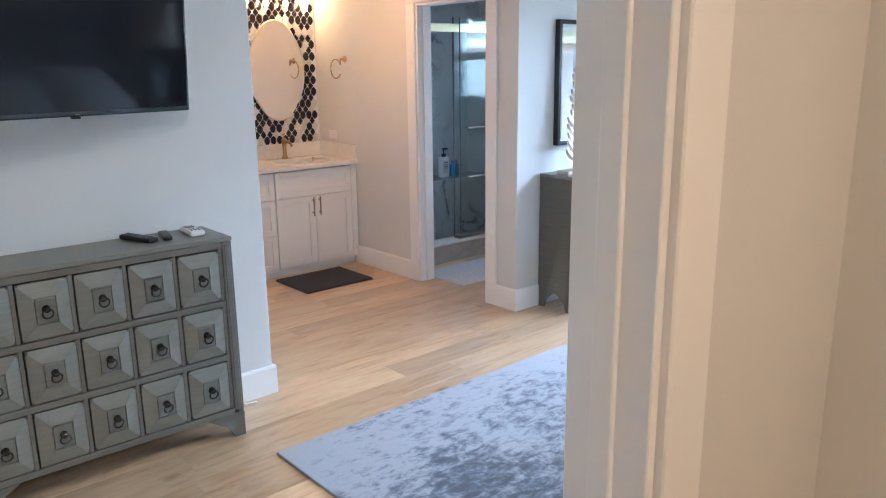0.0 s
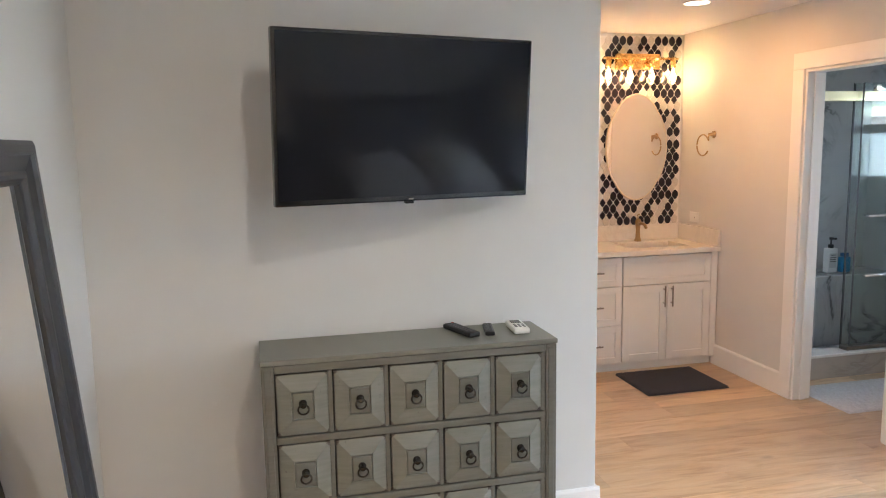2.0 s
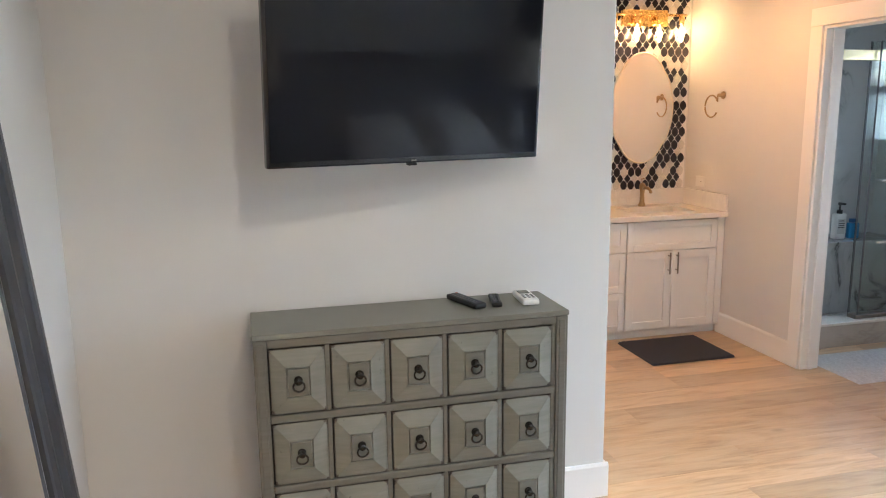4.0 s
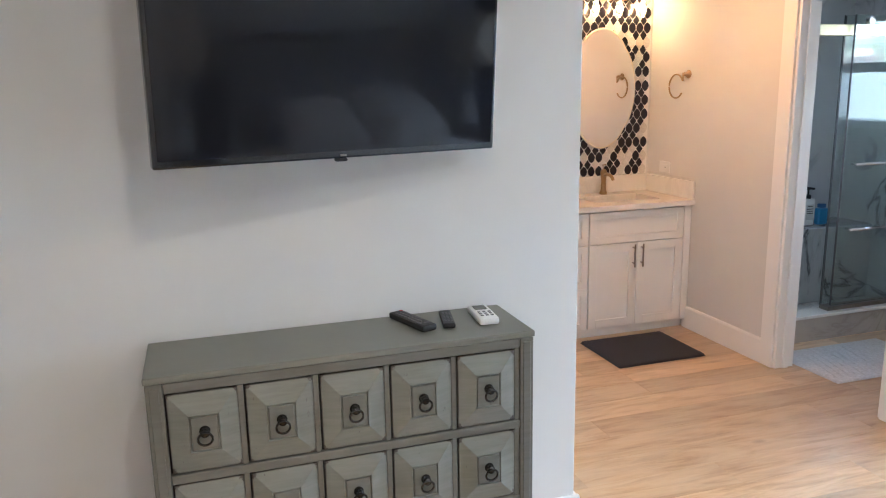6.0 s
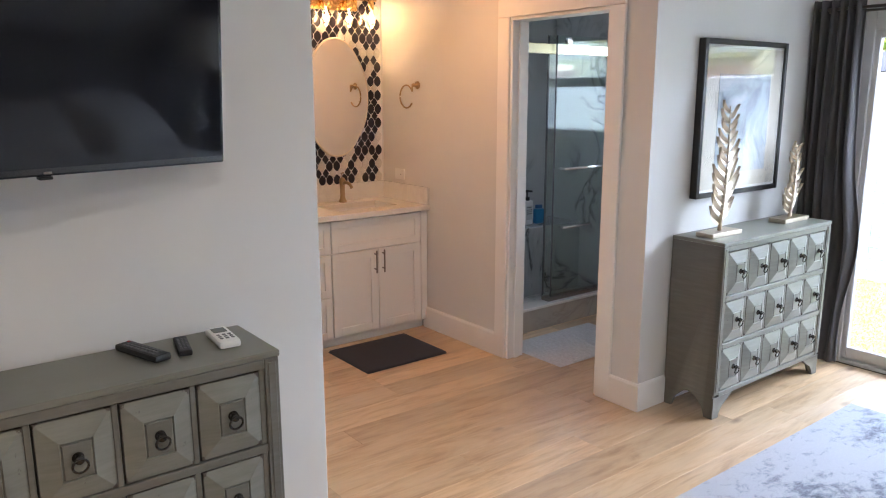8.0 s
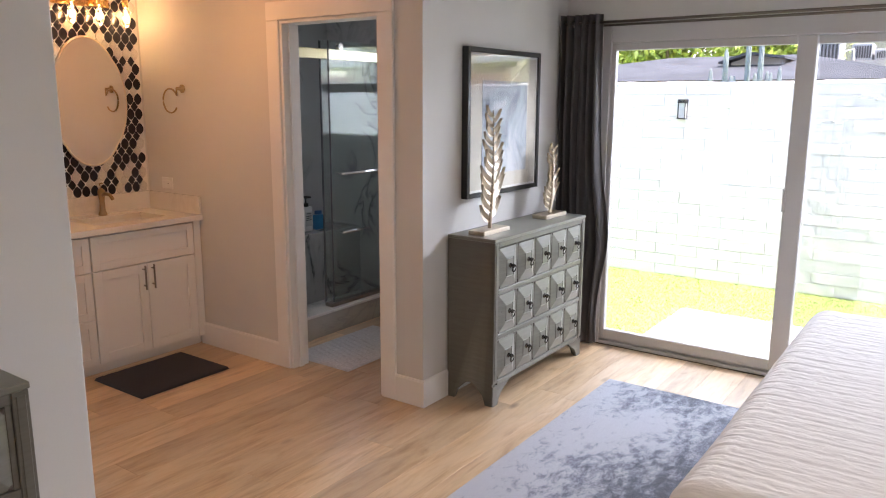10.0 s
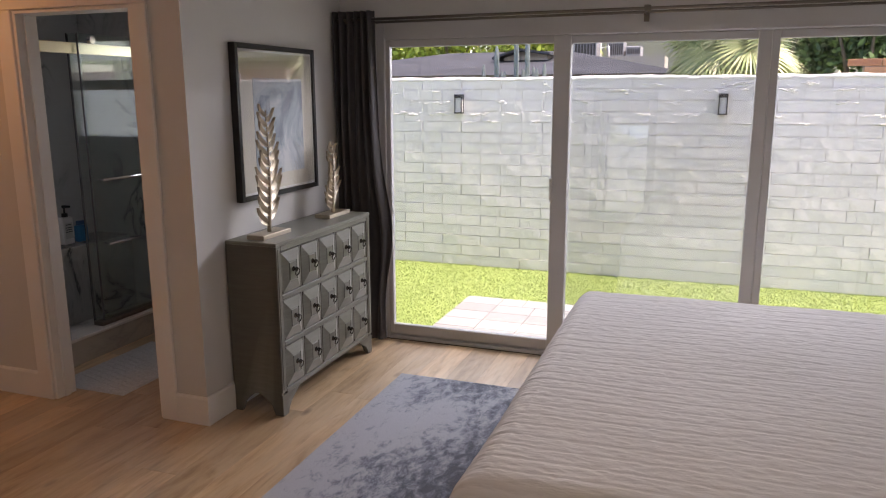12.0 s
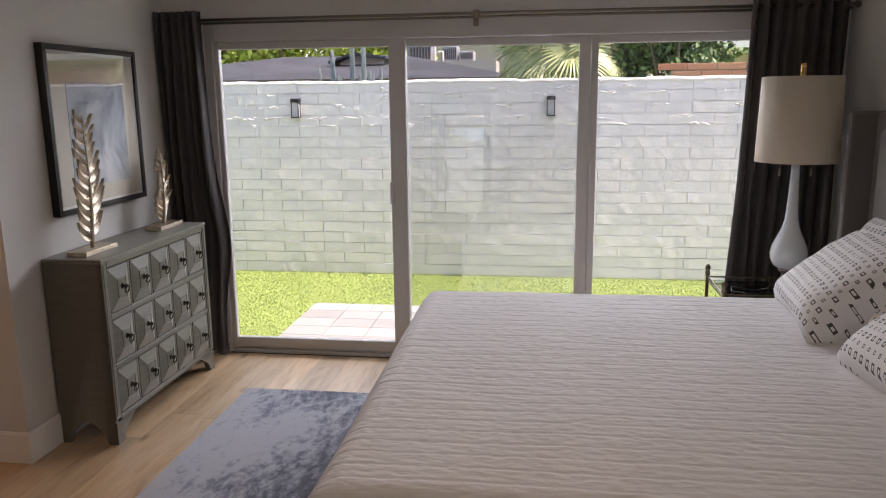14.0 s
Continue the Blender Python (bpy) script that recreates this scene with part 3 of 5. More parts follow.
MATBOARD = paint("cream_mat_board", (0.62, 0.58, 0.5), 0.8, 0.02, 0.05)
MATWHITE = paint("white_mat_board", (0.8, 0.79, 0.77), 0.8, 0.02, 0.05)
pic = thing("picture", (4.049, PICY - 0.042, 1.077), "square abstract blue-grey print in a cream mat and black frame", "picture")
PW, PH = 0.787, 0.80
for x0, x1, z0, z1 in ((0, 0.026, 0, PH), (PW - 0.026, PW, 0, PH), (0.026, PW - 0.026, 0, 0.026), (0.026, PW - 0.026, PH - 0.026, PH)):
    part("frame_bar", box(x0, 0, z0, x1, 0.04, z1, 0.002), DARK_FRAME, pic)
part("fillet", box(0.027, 0.012, 0.027, PW - 0.027, 0.016, PH - 0.027), MATWHITE, pic)
part("mat_board", box(0.04, 0.009, 0.04, PW - 0.04, 0.0118, PH - 0.04), MATBOARD, pic, "cream mat board")
part("print", box(0.15, 0.007, 0.12, PW - 0.15, 0.0088, PH - 0.17), art_print(), pic, "pale blue-grey abstract print")
part("pane", box(0.027, 0.004, 0.027, PW - 0.027, 0.006, PH - 0.027), GLASS, pic).visible_shadow = False

# ---------- light switch near the curtain ----------
sw = thing("light_switch", (4.80, PICY - 0.006, 1.10), "white wall switch plate", "light switch")
part("plate", box(-0.035, 0, 0, 0.035, 0.006, 0.115, 0.002), WPLASTIC, sw)
part("rocker", box(-0.016, -0.003, 0.025, 0.016, 0, 0.09, 0.001), WPLASTIC, sw)

# ---------- leaning floor mirror ----------
MDARK = paint("charcoal_wood_paint", (0.04, 0.042, 0.048), 0.4, 0.2, 0.1, 60)
mir = thing("floor_mirror", (0.02, 2.25, 0.0), "tall floor mirror in a ridged charcoal frame, leaning on the wall", "mirror")
mir.matrix_basis = pose(0.080, 1.90, 0.0, 0, -4.85, 0)
MW, MH, FW = 0.80, 1.645, 0.105


def moulding(parent, length, axis, u, v, flip):
    """A stepped frame bar, thickest at its outer edge; seen from +x."""
    prof = [(0, 0), (0, 0.034), (0.012, 0.042), (0.03, 0.042), (0.036, 0.034), (0.072, 0.026), (0.08, 0.03), (0.09, 0.03), (0.097, 0.02), (FW, 0.016), (FW, 0)]
    bm = bmesh.new()
    a, b = [], []
    for w, d in prof:
        cut = w
        if axis == "z":
            y = v + (-w if flip else w)
            a.append(bm.verts.new((d, y, u + cut)))
            b.append(bm.verts.new((d, y, u + length - cut)))
        else:
            z = v + (-w if flip else w)
            a.append(bm.verts.new((d, u + cut, z)))
            b.append(bm.verts.new((d, u + length - cut, z)))
    n = len(a)
    for k in range(n):
        bm.faces.new((a[k], b[k], b[(k + 1) % n], a[(k + 1) % n]))
    bm.faces.new(a)
    bm.faces.new(b[::-1])
    part("frame_bar", bm, MDARK, parent)


moulding(mir, MH, "z", 0, 0, False)
moulding(mir, MH, "z", 0, MW, True)
moulding(mir, MW, "y", 0, 0, False)
moulding(mir, MW, "y", 0, MH, True)
part("mirror_glass", box(0.004, FW - 0.01, FW - 0.01, 0.010, MW - FW + 0.01, MH - FW + 0.01), MIRROR, mir, "silvered mirror glass")

# ---------- bed ----------
BX0, BX1, BY0, BY1, BZ = 2.43, 4.50, -0.20, 1.80, 0.678
def quilt_mat():
    m = Mat("ribbed_white_quilt", (0.66, 0.62, 0.58), 0.9, Sheen_Weight=0.2)
    co = m.coords()
    m.color(m.mix(m.noise(3, 5, 0.6, co), (0.63, 0.615, 0.61), (0.70, 0.685, 0.68)))
    st = m.coords((110, 34, 60))
    m.bump(m.noise(1.0, 4, 0.6, st), 0.4, 0.004)
    return m.m


QUILT = quilt_mat()
bed = thing("bed", ((BX0 + BX1) / 2, 0.8, 0), "king-size bed made up with a ribbed off-white quilt", "bed")


def quilt():
    """A sheet draped over the mattress, rounded at the sides and foot, with small ribs running from head to foot."""
    bm = bmesh.new()
    w, r, drop = (BX1 - BX0) / 2, 0.10, 0.42
    arc = r * math.pi / 2

    def fold(s, half):
        """Distance along the cloth to (across, down)."""
        a = abs(s)
        flat = half - r
        if a <= flat:
            return s, 0.0
        if a <= flat + arc:
            t = (a - flat) / r
            return math.copysign(flat + r * math.sin(t), s), r * (1 - math.cos(t))
        return math.copysign(half, s), r + (a - flat - arc)
    sx = w - r + arc + drop
    nu, nv = 560, 230
    length = BY1 - BY0 - r + arc + drop
    rows = []
    for j in range(nv + 1):
        v = length * j / nv
        flat = BY1 - BY0 - r
        if v <= flat:
            y, dz = BY0 + v, 0.0
        elif v <= flat + arc:
            t = (v - flat) / r
            y, dz = BY0 + flat + r * math.sin(t), r * (1 - math.cos(t))
        else:
            y, dz = BY1, r + v - flat - arc
        row = []
        for i in range(nu + 1):
            s = -sx + 2 * sx * i / nu
            x, dx = fold(s, w)
            wob = 0.55 * noise.noise(Vector((s * 5, v * 4, 0.3)))
            seam = ((s + 0.016 * wob) / 0.074) % 1.0 - 0.5
            rib = -0.0021 * math.exp(-(seam / 0.07) ** 2) + 0.0019 * noise.noise(Vector((s * 52, v * 26, 4.3))) + 0.0012 * noise.noise(Vector((s * 95, v * 38, 1.3))) + 0.006 * noise.noise(Vector((s * 2.2, v * 2.2, 9))) - 0.004
            sag = -0.018 * max(0, v / length - 0.5) * 2 * (1 - abs(s) / sx)
            hang = min(1, max(0, (dz + dx - r) / 0.3))
            out = 0.02 * hang * math.sin(s * 9 + v * 9)
            row.append(bm.verts.new((x + math.copysign(out, s) * (dx > r), y - 0.8 + out * (dz > r) + (rib if dz > 0 else 0), BZ - max(dz, dx) - 0.35 * min(dz, dx) + rib + sag)))
        rows.append(row)
    for j in range(nv):
        for i in range(nu):
            bm.faces.new((rows[j][i], rows[j][i + 1], rows[j + 1][i + 1], rows[j + 1][i]))
    return bm


part("quilt", quilt(), QUILT, bed, "ribbed off-white quilt", True)
HW = (BX1 - BX0) / 2
SHEET = cloth("white_bed_sheet", (0.72, 0.71, 0.7), 900, 0.05)
part("mattress", box(-HW + 0.04, BY0 - 0.8, 0.30, HW - 0.04, BY1 - 0.85, BZ - 0.04, 0.05, 3), SHEET, bed)
part("bed_base", box(-HW + 0.05, BY0 - 0.8, 0.08, HW - 0.05, BY1 - 0.87, 0.299, 0.02, 2), cloth("grey_upholstery", (0.16, 0.15, 0.145)), bed)
for x in (-0.85, 0.85):
    for y in (-0.9, 0.85):
        part("leg", box(x - 0.03, y - 0.03, 0, x + 0.03, y + 0.03, 0.079, 0.004), BLACK, bed)
HB = cloth("taupe_velvet_headboard", (0.14, 0.125, 0.118), 600, 0.15)
HBL = cloth("grey_linen_headboard", (0.2, 0.19, 0.185), 600, 0.12)
part("headboard", box(-HW - 0.02, -1.20, 0.05, HW + 0.02, -1.09, 1.53, 0.03, 3), HB, bed, "taupe upholstered headboard")
part("headboard_panel", box(-HW + 0.10, -1.10, 0.45, HW - 0.10, -1.06, 1.46, 0.03, 3), HBL, bed, "padded grey headboard panel")
for sx in (-1, 1):
    bm = box(min(sx * (HW + 0.02), sx * (HW + 0.07)), -1.205, 0.04, max(sx * (HW + 0.02), sx * (HW + 0.07)), -0.985, 1.535, 0.015, 2)
    part("wing", bm, HB, bed)
    bm = bmesh.new()
    for k in range(60):
        bmesh.ops.create_uvsphere(bm, u_segments=6, v_segments=4, radius=0.0055, matrix=Matrix.Translation((sx * (HW + 0.045), -0.985, 0.10 + k * 0.024)))
    part("nailhead_trim", bm, CHROME, bed, "row of silver nailheads")


def pillow_mat():
    m = Mat("white_cotton_with_grey_squares", (0.75, 0.74, 0.72), 0.9, Sheen_Weight=0.1)
    tc = m.node("TexCoord")
    sep = m.node("SeparateXYZ")
    m.link(tc.outputs["Object"], sep.inputs[0])
    wob = m.math("MULTIPLY", m.noise(11, 2, 0.5, tc.outputs["Object"]), 0.012)
    u = m.math("MULTIPLY", m.math("ADD", sep.outputs[0], wob), 27.0)
    v = m.math("MULTIPLY", m.math("ADD", sep.outputs[2], wob), 29.0)
    row = m.math("FLOOR", v)
    u = m.math("ADD", u, m.math("MULTIPLY", m.math("MODULO", m.math("ABSOLUTE", row), 2.0), 0.5))
    fu = m.math("ABSOLUTE", m.math("SUBTRACT", m.math("FRACT", u), 0.5))
    fv = m.math("ABSOLUTE", m.math("SUBTRACT", m.math("FRACT", v), 0.5))
    size = m.math("ADD", 0.75, m.math("MULTIPLY", m.math("MODULO", m.math("ABSOLUTE", row), 2.0), 0.35))
    d = m.math("DIVIDE", m.math("MAXIMUM", m.math("MULTIPLY", fu, 1.15), fv), size)
    ring = m.math("MULTIPLY", m.math("LESS_THAN", d, 0.25), m.math("GREATER_THAN", d, 0.13))
    m.color(m.mix(ring, (0.80, 0.79, 0.78), (0.10, 0.095, 0.10)))
    m.bump(m.noise(700, 2, 0.6, tc.outputs["Object"]), 0.3, 0.002)
    return m.m


PILLOW = pillow_mat()


def pillow(m4, w, h, t, label):
    bm = bmesh.new()
    n = 30
    for side in (1, -1):
        g = []
        for j in range(n + 1):
            row = []
            for i in range(n + 1):
                u, v = 2 * i / n - 1, 2 * j / n - 1
                e = max(0.0, (1 - u ** 4)) ** 0.5 * max(0.0, (1 - v ** 4)) ** 0.5
                pin = 1 - 0.09 * (1 - abs(u)) * abs(v) ** 3
                pin2 = 1 - 0.09 * (1 - abs(v)) * abs(u) ** 3
                wr = 0.012 * noise.noise(Vector((u * 3, v * 3, side * 2 + w)))
                row.append(bm.verts.new((u * w / 2 * pin2, side * (t / 2 * e ** 0.8 + wr * e), v * h / 2 * pin)))
            g.append(row)
        for j in range(n):
            for i in range(n):
                bm.faces.new((g[j][i], g[j][i + 1], g[j + 1][i + 1], g[j + 1][i]))
    bmesh.ops.remove_doubles(bm, verts=bm.verts[:], dist=0.0005)
    ob = solid("pillow", bm, PILLOW, label, "pillow", True, "pillows on the bed")
    ob.matrix_basis = m4
    return ob


pillow(pose(4.08, -0.07, BZ + 0.145, 54, 0, -6), 0.70, 0.54, 0.26, "white pillow patterned with grey squares, leaning on the headboard")
pillow(pose(4.00, -0.17, BZ + 0.17, 28, 0, 2), 0.70, 0.52, 0.18, "white pillow patterned with grey squares, upright against the headboard")
pillow(pose(3.22, -0.09, BZ + 0.145, 54, 0, 4), 0.70, 0.54, 0.26, "white pillow patterned with grey squares, leaning on the headboard")

# ---------- nightstand and lamp ----------
IRON = metal("antique_dark_brass", (0.16, 0.13, 0.09), 0.35)
ns = thing("nightstand", (4.86, 0.0, 0), "glass-topped nightstand with dark metal posts beside the bed", "nightstand")
NW, ND, NH = 0.20, 0.29, 0.60
for sx in (-1, 1):
    for sy in (-1, 1):
        bm = lathe(bmesh.new(), [(0.012, 0), (0.01, 0.03), (0.009, NH + 0.03), (0.014, NH + 0.035), (0.014, NH + 0.045), (0.008, NH + 0.055), (0.015, NH + 0.07), (0.012, NH + 0.083), (0.003, NH + 0.092)], 14, (sx * NW, sy * ND, 0))
        part("post", bm, IRON, ns, smooth=True)
    part("rail", tube(bmesh.new(), [(sx * NW, -ND, NH + 0.02), (sx * NW, ND, NH + 0.02)], 0.005, 8), IRON, ns)
for sy in (-1, 1):
    part("rail", tube(bmesh.new(), [(-NW, sy * ND, NH + 0.02), (NW, sy * ND, NH + 0.02)], 0.005, 8), IRON, ns)
part("glass_top", box(-NW, -ND, NH - 0.008, NW, ND, NH, 0.002), glass_mat("smoky_glass", (0.45, 0.47, 0.48)), ns, "dark glass top")
part("lower_shelf", box(-NW, -ND, 0.2, NW, ND, 0.208, 0.002), glass_mat("smoky_glass_shelf", (0.45, 0.47, 0.48)), ns)

def shade_mat():
    m = Mat("linen_lampshade", (0.62, 0.55, 0.45), 0.9)
    m.bump(m.noise(1.0, 3, 0.6, m.coords((500, 500, 60))), 0.3, 0.002)
    return m.m


lp = thing("table_lamp", (4.84, -0.06, NH + 0.0005), "table lamp with white gourd body and linen drum shade", "lamp")
part("plinth", box(-0.065, -0.065, 0, 0.065, 0.065, 0.03, 0.004), CHROME, lp)
part("foot", lathe(bmesh.new(), [(0.055, 0.03), (0.05, 0.045), (0.03, 0.075), (0.026, 0.09), (0.044, 0.105), (0.046, 0.115)], 28), NICKEL, lp, smooth=True)
PORC = Mat("milk_glass", (0.72, 0.76, 0.78), 0.08, 0.0, Coat_Weight=0.5).m
part("body", lathe(bmesh.new(), [(0.042, 0.115), (0.075, 0.135), (0.089, 0.165), (0.092, 0.195), (0.085, 0.23), (0.066, 0.27), (0.045, 0.315), (0.033, 0.36), (0.027, 0.43), (0.023, 0.52), (0.021, 0.6), (0.021, 0.625)], 36), PORC, lp, "white glass gourd body", True)
part("neck", lathe(bmesh.new(), [(0.018, 0.625), (0.02, 0.635), (0.013, 0.645), (0.013, 0.68)], 20), NICKEL, lp, smooth=True)
bm = bmesh.new()
lathe(bm, [(0.198, 0.64), (0.188, 1.035), (0.185, 1.035), (0.195, 0.64)], 48)
for f in [f for f in bm.faces if len(f.verts) > 4]:
    bm.faces.remove(f)
part("shade", bm, shade_mat(), lp, "cream linen drum shade", True)
bm = tube(bmesh.new(), [(-0.187, 0, 1.0), (0.187, 0, 1.0)], 0.003, 6)
tube(bm, [(0, -0.187, 1.0), (0, 0.187, 1.0)], 0.003, 6)
part("spider", bm, NICKEL, lp)
part("harp", tube(bmesh.new(), [(0, 0, 0.68), (0.0, 0.05, 0.75), (0.0, 0.05, 0.9), (0, 0, 1.0)], 0.003, 6), NICKEL, lp)
part("finial", lathe(bmesh.new(), [(0.009, 1.0), (0.009, 1.03), (0.013, 1.035), (0.013, 1.09), (0.011, 1.095)], 16), GOLD, lp, "square gold finial")
for y in (-0.075, 0.075):
    bm = tube(bmesh.new(), [(0, y * 0.2, 0.66), (0, y, 0.65), (0, y, 0.60)], 0.002, 6)
    tube(bm, [(0, y, 0.605), (0, y, 0.57)], 0.006, 8)
    part("pull_chain", bm, NICKEL, lp)
lp.scale = (1, 1, 1.06)
copy_thing(ns, pose(2.06, 0.03, 0))
copy_thing(lp, pose(2.06, -0.02, NH + 0.0005))
cord = solid("power_cord", tube(bmesh.new(), [(4.77, 0.0, NH + 0.012), (4.74, 0.15, NH + 0.006), (4.80, 0.22, NH + 0.006), (4.90, 0.2, NH + 0.006), (4.82, 0.10, NH + 0.006), (4.88, 0.02, NH + 0.006)], 0.004, 8), BLACK, "loose black cord lying on the glass nightstand", "cord", True)

# ---------- rug ----------
def rug_mat():
    m = Mat("faded_blue_grey_rug", (0.5, 0.52, 0.56), 0.95, Sheen_Weight=0.2)
    co = m.coords()
    zone = m.noise(1.15, 3, 0.55, co, 0.4)
    fleck = m.noise(13, 10, 0.76, m.coords((1, 1.6, 1)), 0.3)
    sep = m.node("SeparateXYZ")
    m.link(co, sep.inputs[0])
    # colour gets steadily darker from the rug's open edge towards the bed
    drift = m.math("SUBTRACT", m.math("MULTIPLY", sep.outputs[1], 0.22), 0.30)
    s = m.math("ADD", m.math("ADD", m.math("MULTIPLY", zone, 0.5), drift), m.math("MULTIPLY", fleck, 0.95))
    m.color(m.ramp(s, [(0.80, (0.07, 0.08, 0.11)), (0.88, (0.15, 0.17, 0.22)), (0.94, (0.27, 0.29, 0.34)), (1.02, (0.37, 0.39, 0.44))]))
    m.bump(m.noise(420, 3, 0.6, co), 0.5, 0.004)
    return m.m


solid("rug", box(1.57, -0.1, 0.0015, 4.66, 2.85, 0.0125, 0.004), rug_mat(), "pale blue-grey area rug under the bed with a faded dark fleck pattern, darker towards the bed", "rug")

# ---------- vanity ----------
VY = 5.30
van = thing("vanity_cabinet", (2.96, VY, 0), "white shaker vanity cabinet with bar pulls under a quartz counter", "cabinet")
part("body", box(-1.15, 0.02, 0.065, 0.745, BACK - VY - 0.002, 0.69), CAB, van)
part("toe_kick", box(-1.15, 0.05, 0.001, 0.735, 0.07, 0.065), CAB, van)
part("side_filler", box(0.695, 0.0, 0.065, 0.745, 0.02, 0.835, 0.001), CAB, van)


def shaker(name, x0, x1, z0, z1, rail=0.055):
    bm = box(x0 + 0.003, 0.0095, z0 + 0.003, x1 - 0.003, 0.0195, z1 - 0.003)
    for a, b, c, d in ((x0, x0 + rail, z0, z1), (x1 - rail, x1, z0, z1), (x0 + rail, x1 - rail, z0, z0 + rail), (x0 + rail, x1 - rail, z1 - rail, z1)):
        bx(bm, a, 0.0, c, b, 0.0193, d, 0.001)
    return part(name, bm, CAB, van)


def bar_pull(parent, x, z, vertical):
    if vertical:
        bm = tube(bmesh.new(), [(x, -0.028, z - 0.075), (x, -0.028, z + 0.075)], 0.0055, 8)
        for s in (-0.05, 0.05):
            tube(bm, [(x, 0.0, z + s), (x, -0.028, z + s)], 0.004, 6)
    else:
        bm = tube(bmesh.new(), [(x - 0.055, -0.028, z), (x + 0.055, -0.028, z)], 0.0055, 8)
        for s in (-0.04, 0.04):
            tube(bm, [(x + s, 0.0, z), (x + s, -0.028, z)], 0.004, 6)
    part("bar_pull", bm, NICKEL, parent, "brushed nickel bar pull")


shaker("false_drawer", 0.005, 0.69, 0.625, 0.825, 0.045)
for x0, x1, hx in ((0.005, 0.346, 0.318), (0.350, 0.69, 0.378)):
    bar_pull(shaker("door", x0, x1, 0.07, 0.618), hx, 0.535, True)
for z0, z1 in ((0.07, 0.342), (0.346, 0.618), (0.625, 0.825)):
    bar_pull(shaker("drawer", -0.42, -0.005, z0, z1, 0.045), -0.21, (z0 + z1) / 2, False)
shaker("false_drawer", -1.145, -0.425, 0.625, 0.825, 0.045)
for x0, x1, hx in ((-1.145, -0.787, -0.815), (-0.783, -0.425, -0.755)):
    bar_pull(shaker("door", x0, x1, 0.07, 0.618), hx, 0.535, True)

# counter with a rectangular basin opening
SX0, SX1, SY0, SY1 = 3.07, 3.54, 5.40, 5.70
ct = thing("countertop", (0, 0, 0), "white quartz vanity countertop with low backsplash", "countertop")
bm = bmesh.new()
for a, b, c, d in ((1.81, SX0, 5.27, BACK - 0.002), (SX1, PIER - 0.002, 5.27, BACK - 0.002), (SX0, SX1, 5.27, SY0), (SX0, SX1, SY1, BACK - 0.002)):
    bx(bm, a, c, 0.837, b, d, 0.872)
bmesh.ops.remove_doubles(bm, verts=bm.verts[:], dist=0.0005)
part("slab", bm, QUARTZ, ct)
part("backsplash", box(1.81, BACK - 0.022, 0.873, PIER - 0.003, BACK - 0.003, 0.99, 0.002), QUARTZ, ct)
part("side_splash", box(PIER - 0.022, 5.275, 0.873, PIER - 0.003, BACK - 0.023, 0.99, 0.002), QUARTZ, ct)
bm = bmesh.new()
bx(bm, SX0 - 0.008, SY0 - 0.008, 0.70, SX1 + 0.008, SY1 + 0.008, 0.8355)
bm.faces.ensure_lookup_table()
bmesh.ops.delete(bm, geom=[max(bm.faces, key=lambda f: f.calc_center_median().z)], context="FACES")
snk = solid("sink", bm, paint("white_ceramic", (0.8, 0.8, 0.79), 0.1, 0.01, 0), "white undermount rectangular sink", "sink")
fau = thing("faucet", (3.31, 5.745, 0.8725), "champagne bronze single-hole faucet behind the sink", "faucet")
part("body", lathe(bmesh.new(), [(0.028, 0), (0.027, 0.01), (0.018, 0.03), (0.016, 0.09), (0.02, 0.125), (0.024, 0.15), (0.018, 0.165), (0.008, 0.172)], 20), BRONZE, fau, smooth=True)
part("spout", tube(bmesh.new(), [(0, 0, 0.125), (0, -0.05, 0.142), (0, -0.10, 0.135), (0, -0.125, 0.112)], [0.013, 0.012, 0.011, 0.011], 12), BRONZE, fau, smooth=True)
part("handle", tube(bmesh.new(), [(0, 0, 0.165), (0.0, 0.012, 0.2), (0.0, -0.02, 0.205)], [0.007, 0.006, 0.005], 10), BRONZE, fau, smooth=True)

# oval mirror with a gently scalloped outline
def scallop(k, n, rx, rz, g=0.0):
    a = 2 * math.pi * k / n
    s = 0.972 + 0.045 * abs(math.cos(2 * a)) ** 0.7
    return ((rx + g) * s * math.cos(a), (rz + g) * s * math.sin(a))


om = thing("wall_mirror", (3.315, BACK - 0.012, 1.58), "oval scalloped wall mirror with a slim champagne frame above the sink", "mirror")
N = 96
bm = bmesh.new()
prism(bm, [scallop(k, N, 0.243, 0.385) for k in range(N)], "y", -0.018, -0.008)
part("mirror_glass", bm, MIRROR, om)
part("frame", tube(bmesh.new(), [(scallop(k, N, 0.243, 0.385, 0.003)[0], -0.014, scallop(k, N, 0.243, 0.385, 0.003)[1]) for k in range(N)], 0.007, 8, True), metal("pale_champagne", (0.75, 0.68, 0.55), 0.3), om, "slim champagne frame", True)

# vanity light with four bulbs
vl = thing("vanity_light", (3.31, BACK - 0.012, 2.21), "gold vanity light bar with four clear glowing bulbs", "wall lamp")
part("backplate", box(-0.18, -0.035, -0.055, 0.18, 0, 0.06, 0.012, 3), GOLD, vl)
part("bar", tube(bmesh.new(), [(-0.30, -0.075, 0.02), (0.30, -0.075, 0.02)], 0.009, 10), GOLD, vl, smooth=True)
for x in (-0.1, 0.1):
    part("arm", tube(bmesh.new(), [(x, -0.02, 0.02), (x, -0.075, 0.02)], 0.007, 8), GOLD, vl)
FILAMENT = Mat("warm_filament", (1, 0.7, 0.35), 0.5, 0, Emission_Strength=10.0, Emission_Color=(1.0, 0.62, 0.28, 1)).m
